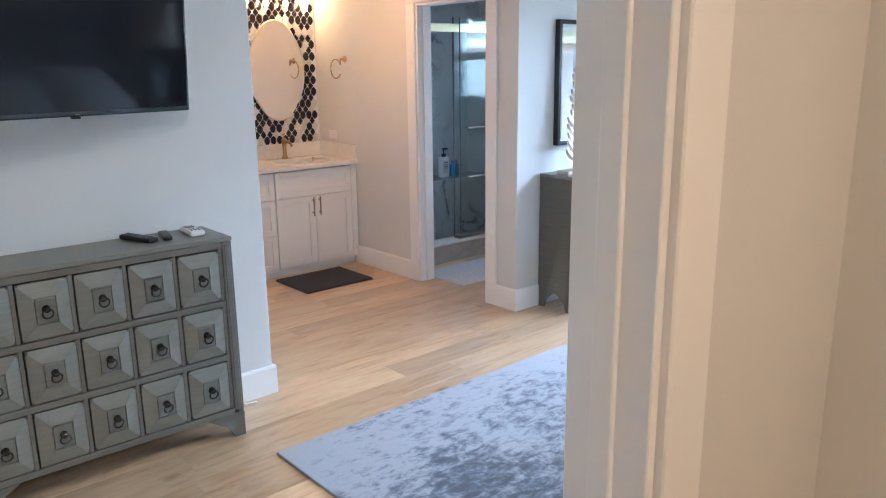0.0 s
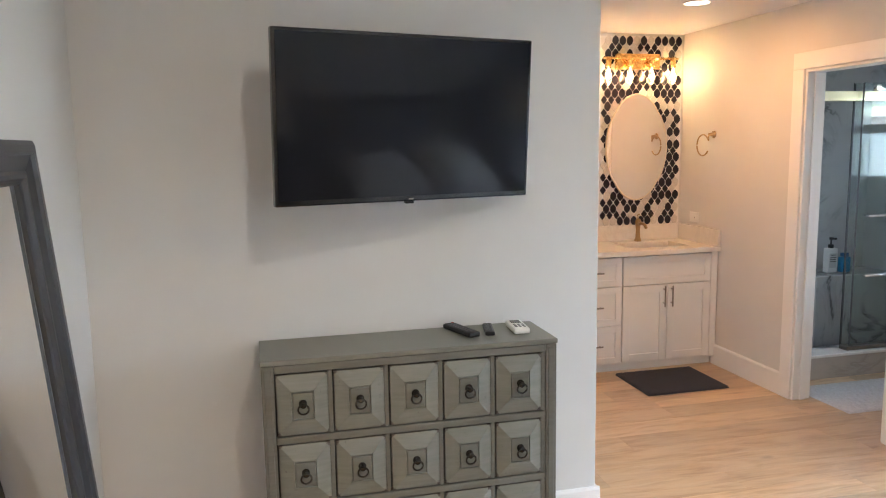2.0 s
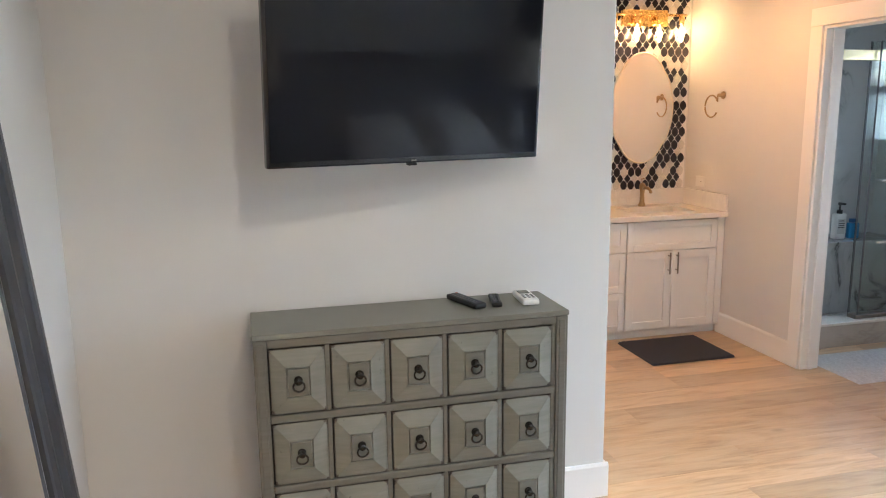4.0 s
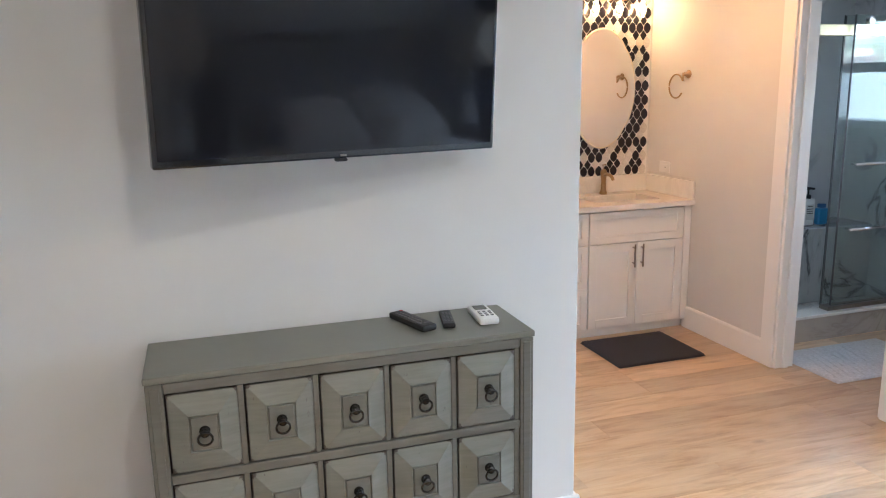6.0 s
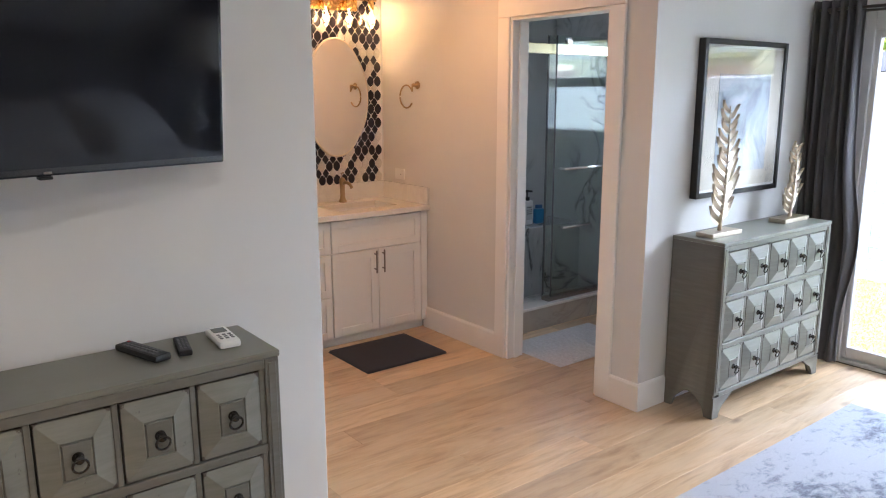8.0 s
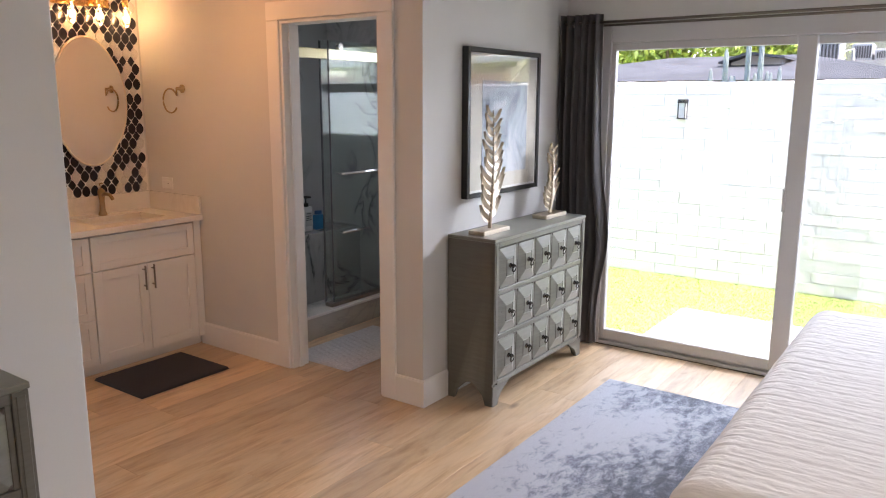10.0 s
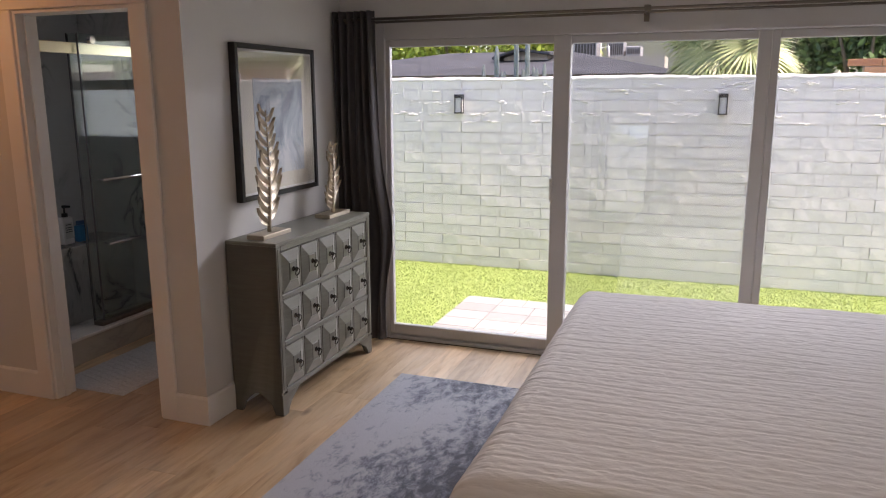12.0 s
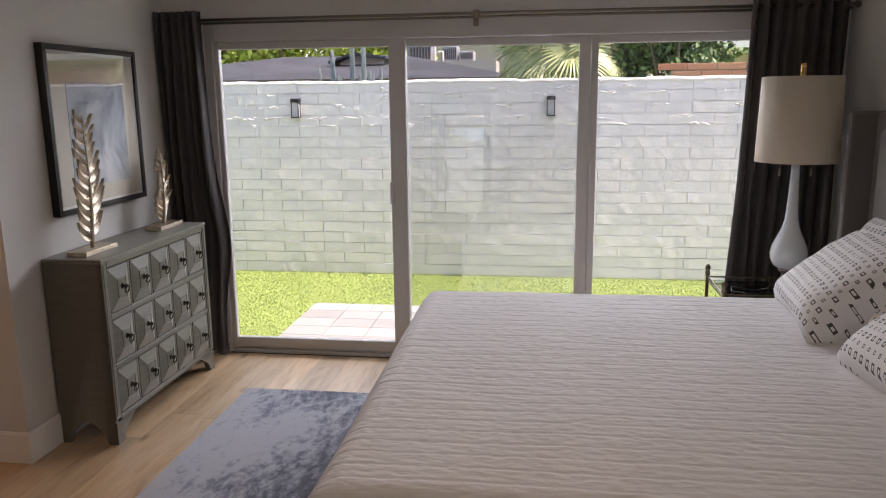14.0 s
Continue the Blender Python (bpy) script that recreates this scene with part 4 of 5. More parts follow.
BULB = glass_mat("bulb_glass", (1, 0.97, 0.92))
for i in range(4):
    x = -0.2625 + 0.175 * i
    sk = part("socket", lathe(bmesh.new(), [(0.012, -0.055), (0.02, -0.05), (0.02, 0.0), (0.012, 0.02)], 16, (x, -0.075, 0.01)), GOLD, vl, smooth=True)
    b = part("bulb", lathe(bmesh.new(), [(0.012, -0.05), (0.016, -0.065), (0.026, -0.10), (0.027, -0.125), (0.018, -0.155), (0.004, -0.168)], 18, (x, -0.075, 0)), BULB, sk, "clear glass bulb", True)
    b.visible_shadow = False
    part("filament", tube(bmesh.new(), [(x, -0.075, -0.07), (x + 0.006, -0.075, -0.10), (x - 0.005, -0.075, -0.13)], 0.006, 8), FILAMENT, sk, "glowing filament")
    lamp("vanity_bulb_light", "POINT", (3.31 + x, BACK - 0.087, 2.10), 0.022, WARM, 0.02)

# recessed ceiling lights in the vanity area and the entry hall
GLOW = Mat("led_diffuser", (1, 1, 1), 0.5, 0, Emission_Strength=0.9, Emission_Color=(1.0, 0.74, 0.48, 1)).m


def downlight_or_fill(x, y, energy):
    ob = thing("ceiling_light", (x, y, H - 0.004), "round white recessed ceiling light, lit warm; added as fill in the bedroom", "ceiling light", "recessed lights")
    part("ring", tube(bmesh.new(), [(0.075 * math.cos(a), 0.075 * math.sin(a), 0.0) for a in (2 * math.pi * k / 28 for k in range(28))], 0.006, 6, True), TRIM, ob, smooth=True)
    part("diffuser", lathe(bmesh.new(), [(0.07, -0.002), (0.07, 0.002)], 28), GLOW, ob, "glowing diffuser")
    lamp("downlight_or_fill", "AREA", (x, y, H - 0.012), energy, (1.0, 0.45, 0.15) if y > 3 else (1.0, 0.66, 0.38) if y < 0 else (1.0, 0.88, 0.74), 0.13, (x, y, 0))


downlight_or_fill(3.05, 4.62, 0.9)
downlight_or_fill(0.9, -0.55, 1.5)
# unseen fill lights added to brighten the bedroom, shaped like the recessed ones
for x, y, watts in ((0.95, 1.7, 0.8), (2.3, 1.2, 1.1)):
    downlight_or_fill(x, y, watts)

# towel ring and outlet on the bathroom wall
tr = thing("towel_ring", (PIER, 5.40, 1.665), "champagne bronze open towel ring on the wall", "towel ring")
bm = lathe(bmesh.new(), [(0.026, 0), (0.026, 0.008), (0.012, 0.014), (0.01, 0.045)], 18)
bmesh.ops.rotate(bm, verts=bm.verts[:], cent=(0, 0, 0), matrix=Matrix.Rotation(radians(-90), 3, "Y"))
part("post", bm, BRONZE, tr, smooth=True)
ring = [(-0.045, 0.075 * math.sin(a) + 0.035, -0.075 + 0.075 * math.cos(a)) for a in (radians(-25 + 300 * k / 30 - 40) for k in range(31))]
part("ring", tube(bmesh.new(), [(-0.045, 0, 0)] + [(-0.045, y + 0.035, z) for _, y, z in ring], 0.0055, 8), BRONZE, tr, smooth=True)
ol = thing("outlet", (PIER - 0.006, 5.62, 1.015), "white electrical outlet plate above the counter", "outlet")
part("plate", box(0, -0.058, 0, 0.006, 0.058, 0.075, 0.002), WPLASTIC, ol)
part("receptacle", box(-0.002, -0.034, 0.02, 0.0, 0.034, 0.055, 0.001), WPLASTIC, ol)
part("slot", box(-0.003, -0.02, 0.034, -0.0022, -0.008, 0.038), BLACK, ol)

# daylight in the bathroom window
bath_day = new("bath_window_light", bpy.data.lights.new("bath_window_light", "AREA"))
bath_day.data.shape, bath_day.data.size, bath_day.data.size_y = "RECTANGLE", 0.66, 0.66
bath_day.data.energy, bath_day.data.color = 0.34, (0.84, 0.93, 1.0)
bath_day.matrix_world = look((EAST + 0.13, 4.225, 1.66), (3.0, 4.225, 1.5))

# mats
def plush(name, color, scale):
    m = Mat(name, color, 0.95, Sheen_Weight=0.04)
    co = m.coords()
    m.color(m.mix(m.noise(60, 5, 0.7, co), tuple(c * 0.6 for c in color), tuple(c * 1.4 for c in color)))
    m.bump(m.noise(scale, 3, 0.7, co), 0.9, 0.008)
    return m.m


def mat_sheet(x0, y0, x1, y1, h, amp, seed, n=60):
    bm = bmesh.new()
    top = [[bm.verts.new((x0 + (x1 - x0) * i / n, y0 + (y1 - y0) * j / n, 0.002 if i in (0, n) or j in (0, n) else h + amp * noise.noise(Vector((i * 0.9, j * 0.9, seed))))) for i in range(n + 1)] for j in range(n + 1)]
    for j in range(n):
        for i in range(n):
            bm.faces.new((top[j][i], top[j][i + 1], top[j + 1][i + 1], top[j + 1][i]))
    return bm


solid("bath_mat", mat_sheet(2.89, 4.785, 3.48, 5.26, 0.016, 0.004, 1.0), plush("navy_chenille", (0.033, 0.036, 0.055), 260), "dark navy chenille mat in front of the vanity", "mat", True)
WHITE_RUG = plush("white_cotton_mat", (0.62, 0.63, 0.66), 300)
brug = thing("bath_rug", (0, 0, 0), "white ribbed bath rug in front of the shower", "mat")
part("mat", mat_sheet(3.86, 4.17, 4.66, 4.66, 0.012, 0.002, 5.0), WHITE_RUG, brug, smooth=True)
for k in range(9):
    part("rib", tube(bmesh.new(), [(3.90 + 0.045 * k, 4.21, 0.0125), (4.02 + 0.045 * k, 4.62, 0.0125)], 0.0025, 6), WHITE_RUG, brug)

# ---------- shower ----------
SHB = 5.62
SHY = 4.85
setting("wall_shower_back", box(PIER + 0.121, SHB, 0.002, EAST - 0.001, BACK - 0.001, H - 0.001), MARBLE, "grey-veined marble shower wall")
setting("wall_shower_side", box(PIER + 0.121, 4.775, 0.002, PIER + 0.135, SHB - 0.001, H - 0.001), MARBLE)
setting("wall_shower_end", box(EAST - 0.015, 4.775, 0.002, EAST - 0.001, SHB - 0.001, H - 0.001), MARBLE)
curb = thing("shower_curb", (0, 0, 0), "marble-clad shower curb with a pale cap", "curb")
part("curb_body", box(PIER + 0.136, 4.78, 0.001, EAST - 0.016, 4.90, 0.15), marble("beige_marble", (0.5, 0.46, 0.41), (0.3, 0.27, 0.24), 1.4, 0.2, 0.5), curb)
part("cap", box(PIER + 0.136, 4.77, 0.151, EAST - 0.016, 4.91, 0.172, 0.003), QUARTZ, curb)
setting("shower_floor", box(PIER + 0.136, 4.911, 0.001, EAST - 0.016, SHB - 0.001, 0.06), marble("shower_mosaic_marble", (0.66, 0.65, 0.63), (0.2, 0.21, 0.22), 9, 0.3), "marble mosaic shower floor")
bench = solid("shower_bench", box(4.55, 5.30, 0.0605, EAST - 0.017, SHB - 0.001, 0.60, 0.004), MARBLE, "low marble-clad shower bench", "bench")
ss = thing("shower_door", (0, SHY, 0), "sliding glass shower door on a pale gold rail", "shower door")
part("header_rail", box(PIER + 0.137, -0.012, 1.865, EAST - 0.017, 0.012, 1.93, 0.003), metal("pale_gold", (0.85, 0.76, 0.5), 0.35), ss, "pale gold header rail")
part("glass_panel", box(4.43, -0.034, 0.205, EAST - 0.02, -0.026, 1.985, 0.001), SHOWER_GLASS, ss).visible_shadow = False
part("fixed_panel", box(4.40, 0.02, 0.175, EAST - 0.02, 0.028, 1.985, 0.001), SHOWER_GLASS, ss).visible_shadow = False
for x in (4.52, 5.0):
    bm = tube(bmesh.new(), [(x, -0.062, 1.95), (x, -0.034, 1.95)], 0.022, 18)
    part("roller", bm, CHROME, ss, smooth=False)
for z, x0, x1 in ((1.105, 4.47, 5.06), (0.70, 4.47, 4.75)):
    bm = tube(bmesh.new(), [(x0, -0.09, z), (x1, -0.09, z)], 0.009, 10)
    for x in (x0 + 0.02, x1 - 0.02):
        tube(bm, [(x, -0.09, z), (x, -0.034, z)], 0.006, 8)
    part("towel_bar", bm, CHROME, ss, smooth=True)
part("bottom_guide", box(4.40, -0.045, 0.173, EAST - 0.02, 0.03, 0.20, 0.003), NICKEL, ss, "dark metal bottom guide")
for x in (4.43, 4.41):
    part("edge_seal", box(x - 0.003, -0.036 if x > 4.42 else 0.018, 0.205, x, -0.024 if x > 4.42 else 0.03, 1.98), KEY, ss)
bt = thing("pump_bottle", (4.775, 5.43, 0.601), "white pump bottle with a black pump on the shower bench", "bottle")
part("body", box(-0.045, -0.028, 0, 0.045, 0.028, 0.19, 0.012, 3), WPLASTIC, bt)
part("label", box(-0.032, -0.0292, 0.04, 0.032, -0.0282, 0.15), paint("pale_label", (0.6, 0.6, 0.58)), bt)
for z, w in ((0.135, 0.022), (0.115, 0.028), (0.1, 0.026), (0.085, 0.028)):
    part("print_bar", box(-w, -0.0302, z, w, -0.0294, z + 0.005), BLACK, bt)
bm = lathe(bmesh.new(), [(0.02, 0.19), (0.02, 0.215), (0.006, 0.22), (0.006, 0.25), (0.014, 0.255), (0.014, 0.272)], 16)
bx(bm, -0.012, -0.05, 0.258, 0.012, 0, 0.272, 0.003)
part("pump", bm, BLACK, bt, "black pump head")
b2 = thing("body_wash_bottle", (4.885, 5.41, 0.601), "blue plastic body wash bottle on the shower bench", "bottle")
part("body", box(-0.042, -0.025, 0, 0.042, 0.025, 0.12, 0.016, 3), paint("blue_plastic", (0.02, 0.2, 0.42), 0.3), b2)
part("cap", box(-0.025, -0.018, 0.12, 0.025, 0.018, 0.15, 0.006, 2), paint("deep_blue_plastic", (0.02, 0.1, 0.25), 0.3), b2)

# ---------- outside ----------
WX, GZ = 7.9, -0.07
ground = setting("ground", box(EAST + 0.165, -60, GZ - 0.25, 140, 80, GZ - 0.02), paint("turf_soil", (0.22, 0.29, 0.08), 0.95, 0.12), "ground under the lawn")
def grass_mat():
    m = Mat("lawn_turf", (0.12, 0.22, 0.035), 0.7)
    n = m.node("NewGeometry")
    m.color(m.ramp(n.outputs["Random Per Island"], [(0.0, (0.23, 0.31, 0.085)), (0.6, (0.27, 0.35, 0.10)), (1.0, (0.32, 0.39, 0.125))]))
    return m.m


rng = np.random.default_rng(4)
nb = 130000
gx = rng.uniform(5.45, WX, nb)
gy = rng.uniform(-1.2, 5.2, nb)
keep = ~((gx > 5.4) & (gx < 6.76) & (gy < 3.11))
gx, gy = gx[keep], gy[keep]
nb = len(gx)
ang = rng.uniform(0, 2 * np.pi, nb)
hgt = rng.uniform(0.008, 0.018, nb)
lean = rng.normal(0, 0.014, (nb, 2))
v = np.zeros((nb, 3, 3))
v[:, 0] = np.stack([gx - 0.004 * np.cos(ang), gy - 0.004 * np.sin(ang), np.full(nb, GZ - 0.015)], 1)
v[:, 1] = np.stack([gx + 0.004 * np.cos(ang), gy + 0.004 * np.sin(ang), np.full(nb, GZ - 0.015)], 1)
v[:, 2] = np.stack([gx + lean[:, 0], gy + lean[:, 1], GZ - 0.015 + hgt], 1)
me = bpy.data.meshes.new("grass")
me.from_pydata(v.reshape(-1, 3).tolist(), [], np.arange(nb * 3).reshape(-1, 3).tolist())
me.materials.append(grass_mat())
tagged(new("grass", me), "bright green lawn turf", "grass", "", "stuff")


def block_mat():
    m = Mat("white_painted_block", (0.66, 0.66, 0.65), 0.75)
    co = m.coords(space="Object")
    info = m.node("ObjectInfo")
    big = m.noise(2.5, 4, 0.6, co)
    c = m.ramp(big, [(0.3, (0.64, 0.625, 0.61)), (0.7, (0.72, 0.705, 0.69))])
    m.color(m.mix(m.math("MULTIPLY", info.outputs["Random"], 0.3), c, (0.62, 0.61, 0.61)))
    m.bump(m.noise(28, 6, 0.68, co), 0.3, 0.012)
    return m.m


BLOCK = block_mat()
MORTAR = paint("grey_white_mortar", (0.66, 0.645, 0.63), 0.9, 0.1, 0.5, 40)
gw = tagged(new("wall_garden"), "white painted slump block garden wall", kind="structure")
part("mortar_core", box(WX - 0.002, -14, GZ - 0.2, WX + 0.15, 16, 1.775), MORTAR, gw)

roof_mat = paint("grey_shingle", (0.036, 0.038, 0.046), 0.9, 0.35, 0.6, 30)
STUCCO = paint("pale_stucco", (0.55, 0.5, 0.46), 0.9, 0.08, 0.5, 60)
STUCCO2 = paint("grey_pink_stucco", (0.42, 0.37, 0.35), 0.9, 0.08, 0.5, 60)


def hip_roof(x0, y0, x1, y1, z0, z1, inset):
    bm = bmesh.new()
    a = [bm.verts.new(p) for p in ((x0, y0, z0), (x1, y0, z0), (x1, y1, z0), (x0, y1, z0))]
    xm = (x0 + x1) / 2
    b = [bm.verts.new(p) for p in ((xm, y0 + inset, z1), (xm, y1 - inset, z1))]
    for f in ((a[0], a[1], b[0]), (a[1], a[2], b[1], b[0]), (a[2], a[3], b[1]), (a[3], a[0], b[0], b[1])):
        bm.faces.new(f)
    bm.faces.new(a[::-1])
    return bm


nh = thing("neighbour_house", (0, 0, 0), "single-storey neighbour house with a low grey hip roof", "house")
part("wall", box(13.6, 1.0, GZ - 0.1, 20.0, 9.2, 1.92), STUCCO, nh)
part("roof", hip_roof(13.0, 1.6, 20.6, 9.4, 1.93, 2.50, 2.6), roof_mat, nh, "grey shingled hip roof")
part("fascia", box(12.98, 1.6, 1.88, 13.02, 9.4, 1.925), paint("brown_fascia", (0.08, 0.06, 0.055), 0.7), nh)
bm = prism(bmesh.new(), [(5.25, 2.30), (4.75, 2.46), (4.15, 2.37), (4.15, 2.33), (4.75, 2.415), (5.25, 2.26)], "x", 14.8, 18.5)
part("upper_roof", bm, roof_mat, nh, "small dark upper gable")
part("upper_wall", prism(bmesh.new(), [(5.1, 2.0), (5.1, 2.29), (4.75, 2.41), (4.25, 2.34), (4.25, 2.0)], "x", 15.1, 18.4), STUCCO2, nh)
for y in (4.6, 6.2):
    p = part("window", box(13.55, y, 0.9, 13.62, y + 1.2, 1.8, 0.01), TRIM, nh)
    part("pane", box(13.54, y + 0.06, 0.96, 13.552, y + 1.14, 1.74), SCREEN, p)
h2 = thing("far_house", (0, 0, 0), "pinkish stucco two-storey house beyond the roof", "house")
part("wall", box(30, -2.6, GZ - 0.1, 36, 5.4, 4.2), STUCCO2, h2)
part("roof", hip_roof(29.5, -3.2, 36.5, 6.0, 4.2, 5.2, 3), roof_mat, h2)
part("platform", box(22.2, 2.6, 1.3, 23.6, 5.4, 2.619), STUCCO2, nh)
UNIT = paint("unit_grey", (0.28, 0.28, 0.3), 0.6)
for y, w, h in ((4.45, 0.68, 0.75), (3.72, 0.46, 0.42), (3.26, 0.40, 0.28)):
    ac = thing("rooftop_unit", (22.5, y, 2.6195), "grey rooftop air conditioning unit with dark louvres", "air conditioner", "rooftop units")
    part("cabinet", box(0, 0, 0, 0.7, w, h, 0.02), UNIT, ac)
    for k in range(7):
        part("louvre", box(-0.012, w * (0.07 + k * 0.125), 0.06, 0.0, w * (0.14 + k * 0.125), h - 0.07), BLACK, ac)
pipe = solid("vent_pipe", tube(bmesh.new(), [(22.4, 4.3, 2.6195), (22.4, 4.3, 2.86), (22.4, 4.12, 2.9), (22.4, 4.1, 2.6195)], 0.025, 8), TRIM, "white bent pipe between the rooftop units", "pipe", True)
h3 = thing("patio_house", (0, 0, 0), "house with a white flat patio eave behind a brick wall", "house")
part("wall", box(18.5, -8.0, GZ - 0.1, 22, -1.9, 2.5), STUCCO, h3)
part("eave", box(16.6, -8.5, 2.5, 22.4, -1.75, 2.68, 0.02), TRIM, h3)
part("downpipe", tube(bmesh.new(), [(16.9, -2.1, GZ), (16.9, -2.1, 2.35), (16.7, -1.95, 2.5)], 0.05, 8), TRIM, h3)
rb = tagged(new("wall_brick"), "reddish brick boundary wall", kind="structure")
part("brick_core", box(12.02, -9, GZ - 0.1, 12.2, -0.56, 2.05), paint("brick_mortar", (0.36, 0.27, 0.22), 0.9, 0.1, 0.4, 40), rb)

# saguaro-like column cactus beyond the wall
CACTUS = Mat("cactus_skin", (0.19, 0.22, 0.22), 0.7)
CACTUS.bump(CACTUS.noise(30, 3, 0.6, CACTUS.coords()), 0.4, 0.02)
cac = thing("cactus", (9.3, 3.35, GZ - 0.02), "cluster of tall ribbed column cacti behind the wall", "cactus")


def column(x, y, h, r):
    bm = bmesh.new()
    n = 24
    rings = []
    for t in (0, 0.2, 0.4, 0.6, 0.75, 0.88, 0.92, 0.95, 0.97, 0.985, 0.996):
        rr = r * (0.85 + 0.15 * math.sin(3 * t)) * (1 if t < 0.93 else max(0.08, 1 - ((t - 0.93) / 0.07) ** 2) ** 0.5)
        rings.append([bm.verts.new((x + 0.02 * math.sin(4 * t) + rr * (1 if q % 2 else 0.8) * math.cos(2 * math.pi * q / n), y + rr * (1 if q % 2 else 0.8) * math.sin(2 * math.pi * q / n), h * t)) for q in range(n)])
    for a, b in zip(rings, rings[1:]):
        for q in range(n):
            bm.faces.new((a[q], a[(q + 1) % n], b[(q + 1) % n], b[q]))
    bm.faces.new(rings[-1])
    part("column", bm, CACTUS.m, cac)


for x, y, h, r in ((0, 0.40, 2.05, 0.026), (0.08, 0.27, 2.26, 0.032), (0.0, 0.15, 1.97, 0.025), (0.04, 0.03, 2.52, 0.030), (0.1, -0.04, 2.0, 0.028), (0.0, -0.11, 2.48, 0.030), (0.06, -0.17, 2.02, 0.026), (-0.04, -0.23, 2.0, 0.024), (0.03, -0.30, 2.06, 0.026), (0.1, 0.21, 1.98, 0.026)):
    column(x, y, h, r)

# fan palm
PALM = Mat("palm_leaf", (0.13, 0.19, 0.06), 0.55)
PALM.color(PALM.ramp(PALM.node("NewGeometry").outputs["Random Per Island"], [(0.0, (0.14, 0.20, 0.07)), (0.5, (0.36, 0.40, 0.18)), (1.0, (0.60, 0.58, 0.36))]))
BARK = paint("palm_bark", (0.14, 0.1, 0.07), 0.9, 0.3, 0.9, 20)
palm = thing("fan_palm", (9.9, 1.15, GZ), "fan palm with spread green fronds behind the wall", "palm tree")
part("trunk", tube(bmesh.new(), [(0, 0, 0), (0.02, 0.02, 1.0), (0, 0, 1.98)], [0.22, 0.18, 0.16], 14), BARK, palm, smooth=True)
prng = random.Random(11)


def frond(az, el, ln):
    bm = bmesh.new()
    d = Vector((math.cos(az) * math.cos(el), math.sin(az) * math.cos(el), math.sin(el)))
    start = Vector((0, 0, 1.95))
    hub = start + d * ln * 0.5
    tube(bm, [start, start + d * ln * 0.25 + Vector((0, 0, 0.02)), hub], [0.016, 0.012, 0.008], 6)
    side = d.cross(Vector((0, 0, 1))).normalized()
    fan = (d * 0.5 + Vector((0, 0, 0.9 if el > 0.45 else -0.75))).normalized()
    n = 34
    for k in range(n):
        a = radians(-125 + 250 * k / (n - 1))
        ray = (fan * math.cos(a) + side * math.sin(a) + d * 0.16).normalized()
        L = ln * 0.55 * (0.75 + 0.25 * math.cos(a)) * prng.uniform(0.9, 1.08)
        across = ray.cross(d).normalized()
        pts = []
        for t, w in ((0.04, 0.006), (0.4, 0.014), (0.75, 0.008), (1.0, 0.001)):
            c = hub + ray * L * t - Vector((0, 0, 0.18 * L * t ** 2.4))
            pts.append((bm.verts.new(c - across * w), bm.verts.new(c + across * w + d * 0.006)))
        for u, v2 in zip(pts, pts[1:]):
            bm.faces.new((u[0], u[1], v2[1], v2[0]))
    part("frond", bm, PALM.m, palm)


for k in range(58):
    frond(k * 2.4 + prng.uniform(-0.3, 0.3), radians(prng.uniform(-38, 55)), prng.uniform(0.8, 1.25))

# leafy trees
def leaf_mat(name, a, b, c):
    m = Mat(name, b, 0.6)
    m.color(m.ramp(m.node("NewGeometry").outputs["Random Per Island"], [(0.0, a), (0.6, b), (1.0, c)]))
    return m.m


def tree(place, height, spread, mat, label, seed, n=9500, leaf=0.13):
    ob = thing("tree", place, label, "tree")
    rs = np.random.default_rng(seed)
    bm = tube(bmesh.new(), [(0, 0, 0), (0.05, 0.03, height * 0.3), (0, 0.1, height * 0.55)], [0.16, 0.12, 0.07], 10)
    for q in range(6):
        a = q * 1.05
        tube(bm, [(0.02, 0.03, height * 0.3), (spread * 0.3 * math.cos(a), spread * 0.3 * math.sin(a), height * 0.55), (spread * 0.55 * math.cos(a), spread * 0.55 * math.sin(a), height * 0.75)], [0.07, 0.045, 0.015], 7)
    part("trunk", bm, BARK, ob, smooth=True)
    centres = np.stack([rs.normal(0, spread * 0.42, 26), rs.normal(0, spread * 0.42, 26), height * rs.uniform(0.5, 0.98, 26)], 1)
    pick = centres[rs.integers(0, 26, n)] + rs.normal(0, spread * 0.17, (n, 3)) * (1, 1, 0.8)
    d1 = rs.normal(size=(n, 3))
    d1 /= np.linalg.norm(d1, axis=1, keepdims=True)
    d2 = np.cross(d1, rs.normal(size=(n, 3)))
    d2 /= np.linalg.norm(d2, axis=1, keepdims=True)
    s = leaf * rs.uniform(0.6, 1.3, (n, 1))
    vv = np.stack([pick - d1 * s, pick + d2 * s * 0.45, pick + d1 * s, pick - d2 * s * 0.45], 1).reshape(-1, 3)
    me = bpy.data.meshes.new("crown")
    me.from_pydata(vv.tolist(), [], np.arange(n * 4).reshape(-1, 4).tolist())
    me.materials.append(mat)
    c = new("crown", me)
    c.parent = ob


BRIGHT = leaf_mat("bright_leaf", (0.16, 0.24, 0.03), (0.33, 0.40, 0.06), (0.52, 0.55, 0.12))
DEEP = leaf_mat("deep_green_leaf", (0.025, 0.06, 0.02), (0.06, 0.12, 0.035), (0.13, 0.2, 0.06))
tree((23.5, 9.0, GZ), 5.6, 2.4, BRIGHT, "bright yellow-green tree behind the neighbour house", 2)
tree((24.5, 12.0, GZ), 5.4, 2.4, BRIGHT, "spreading yellow-green tree behind houses", 3)
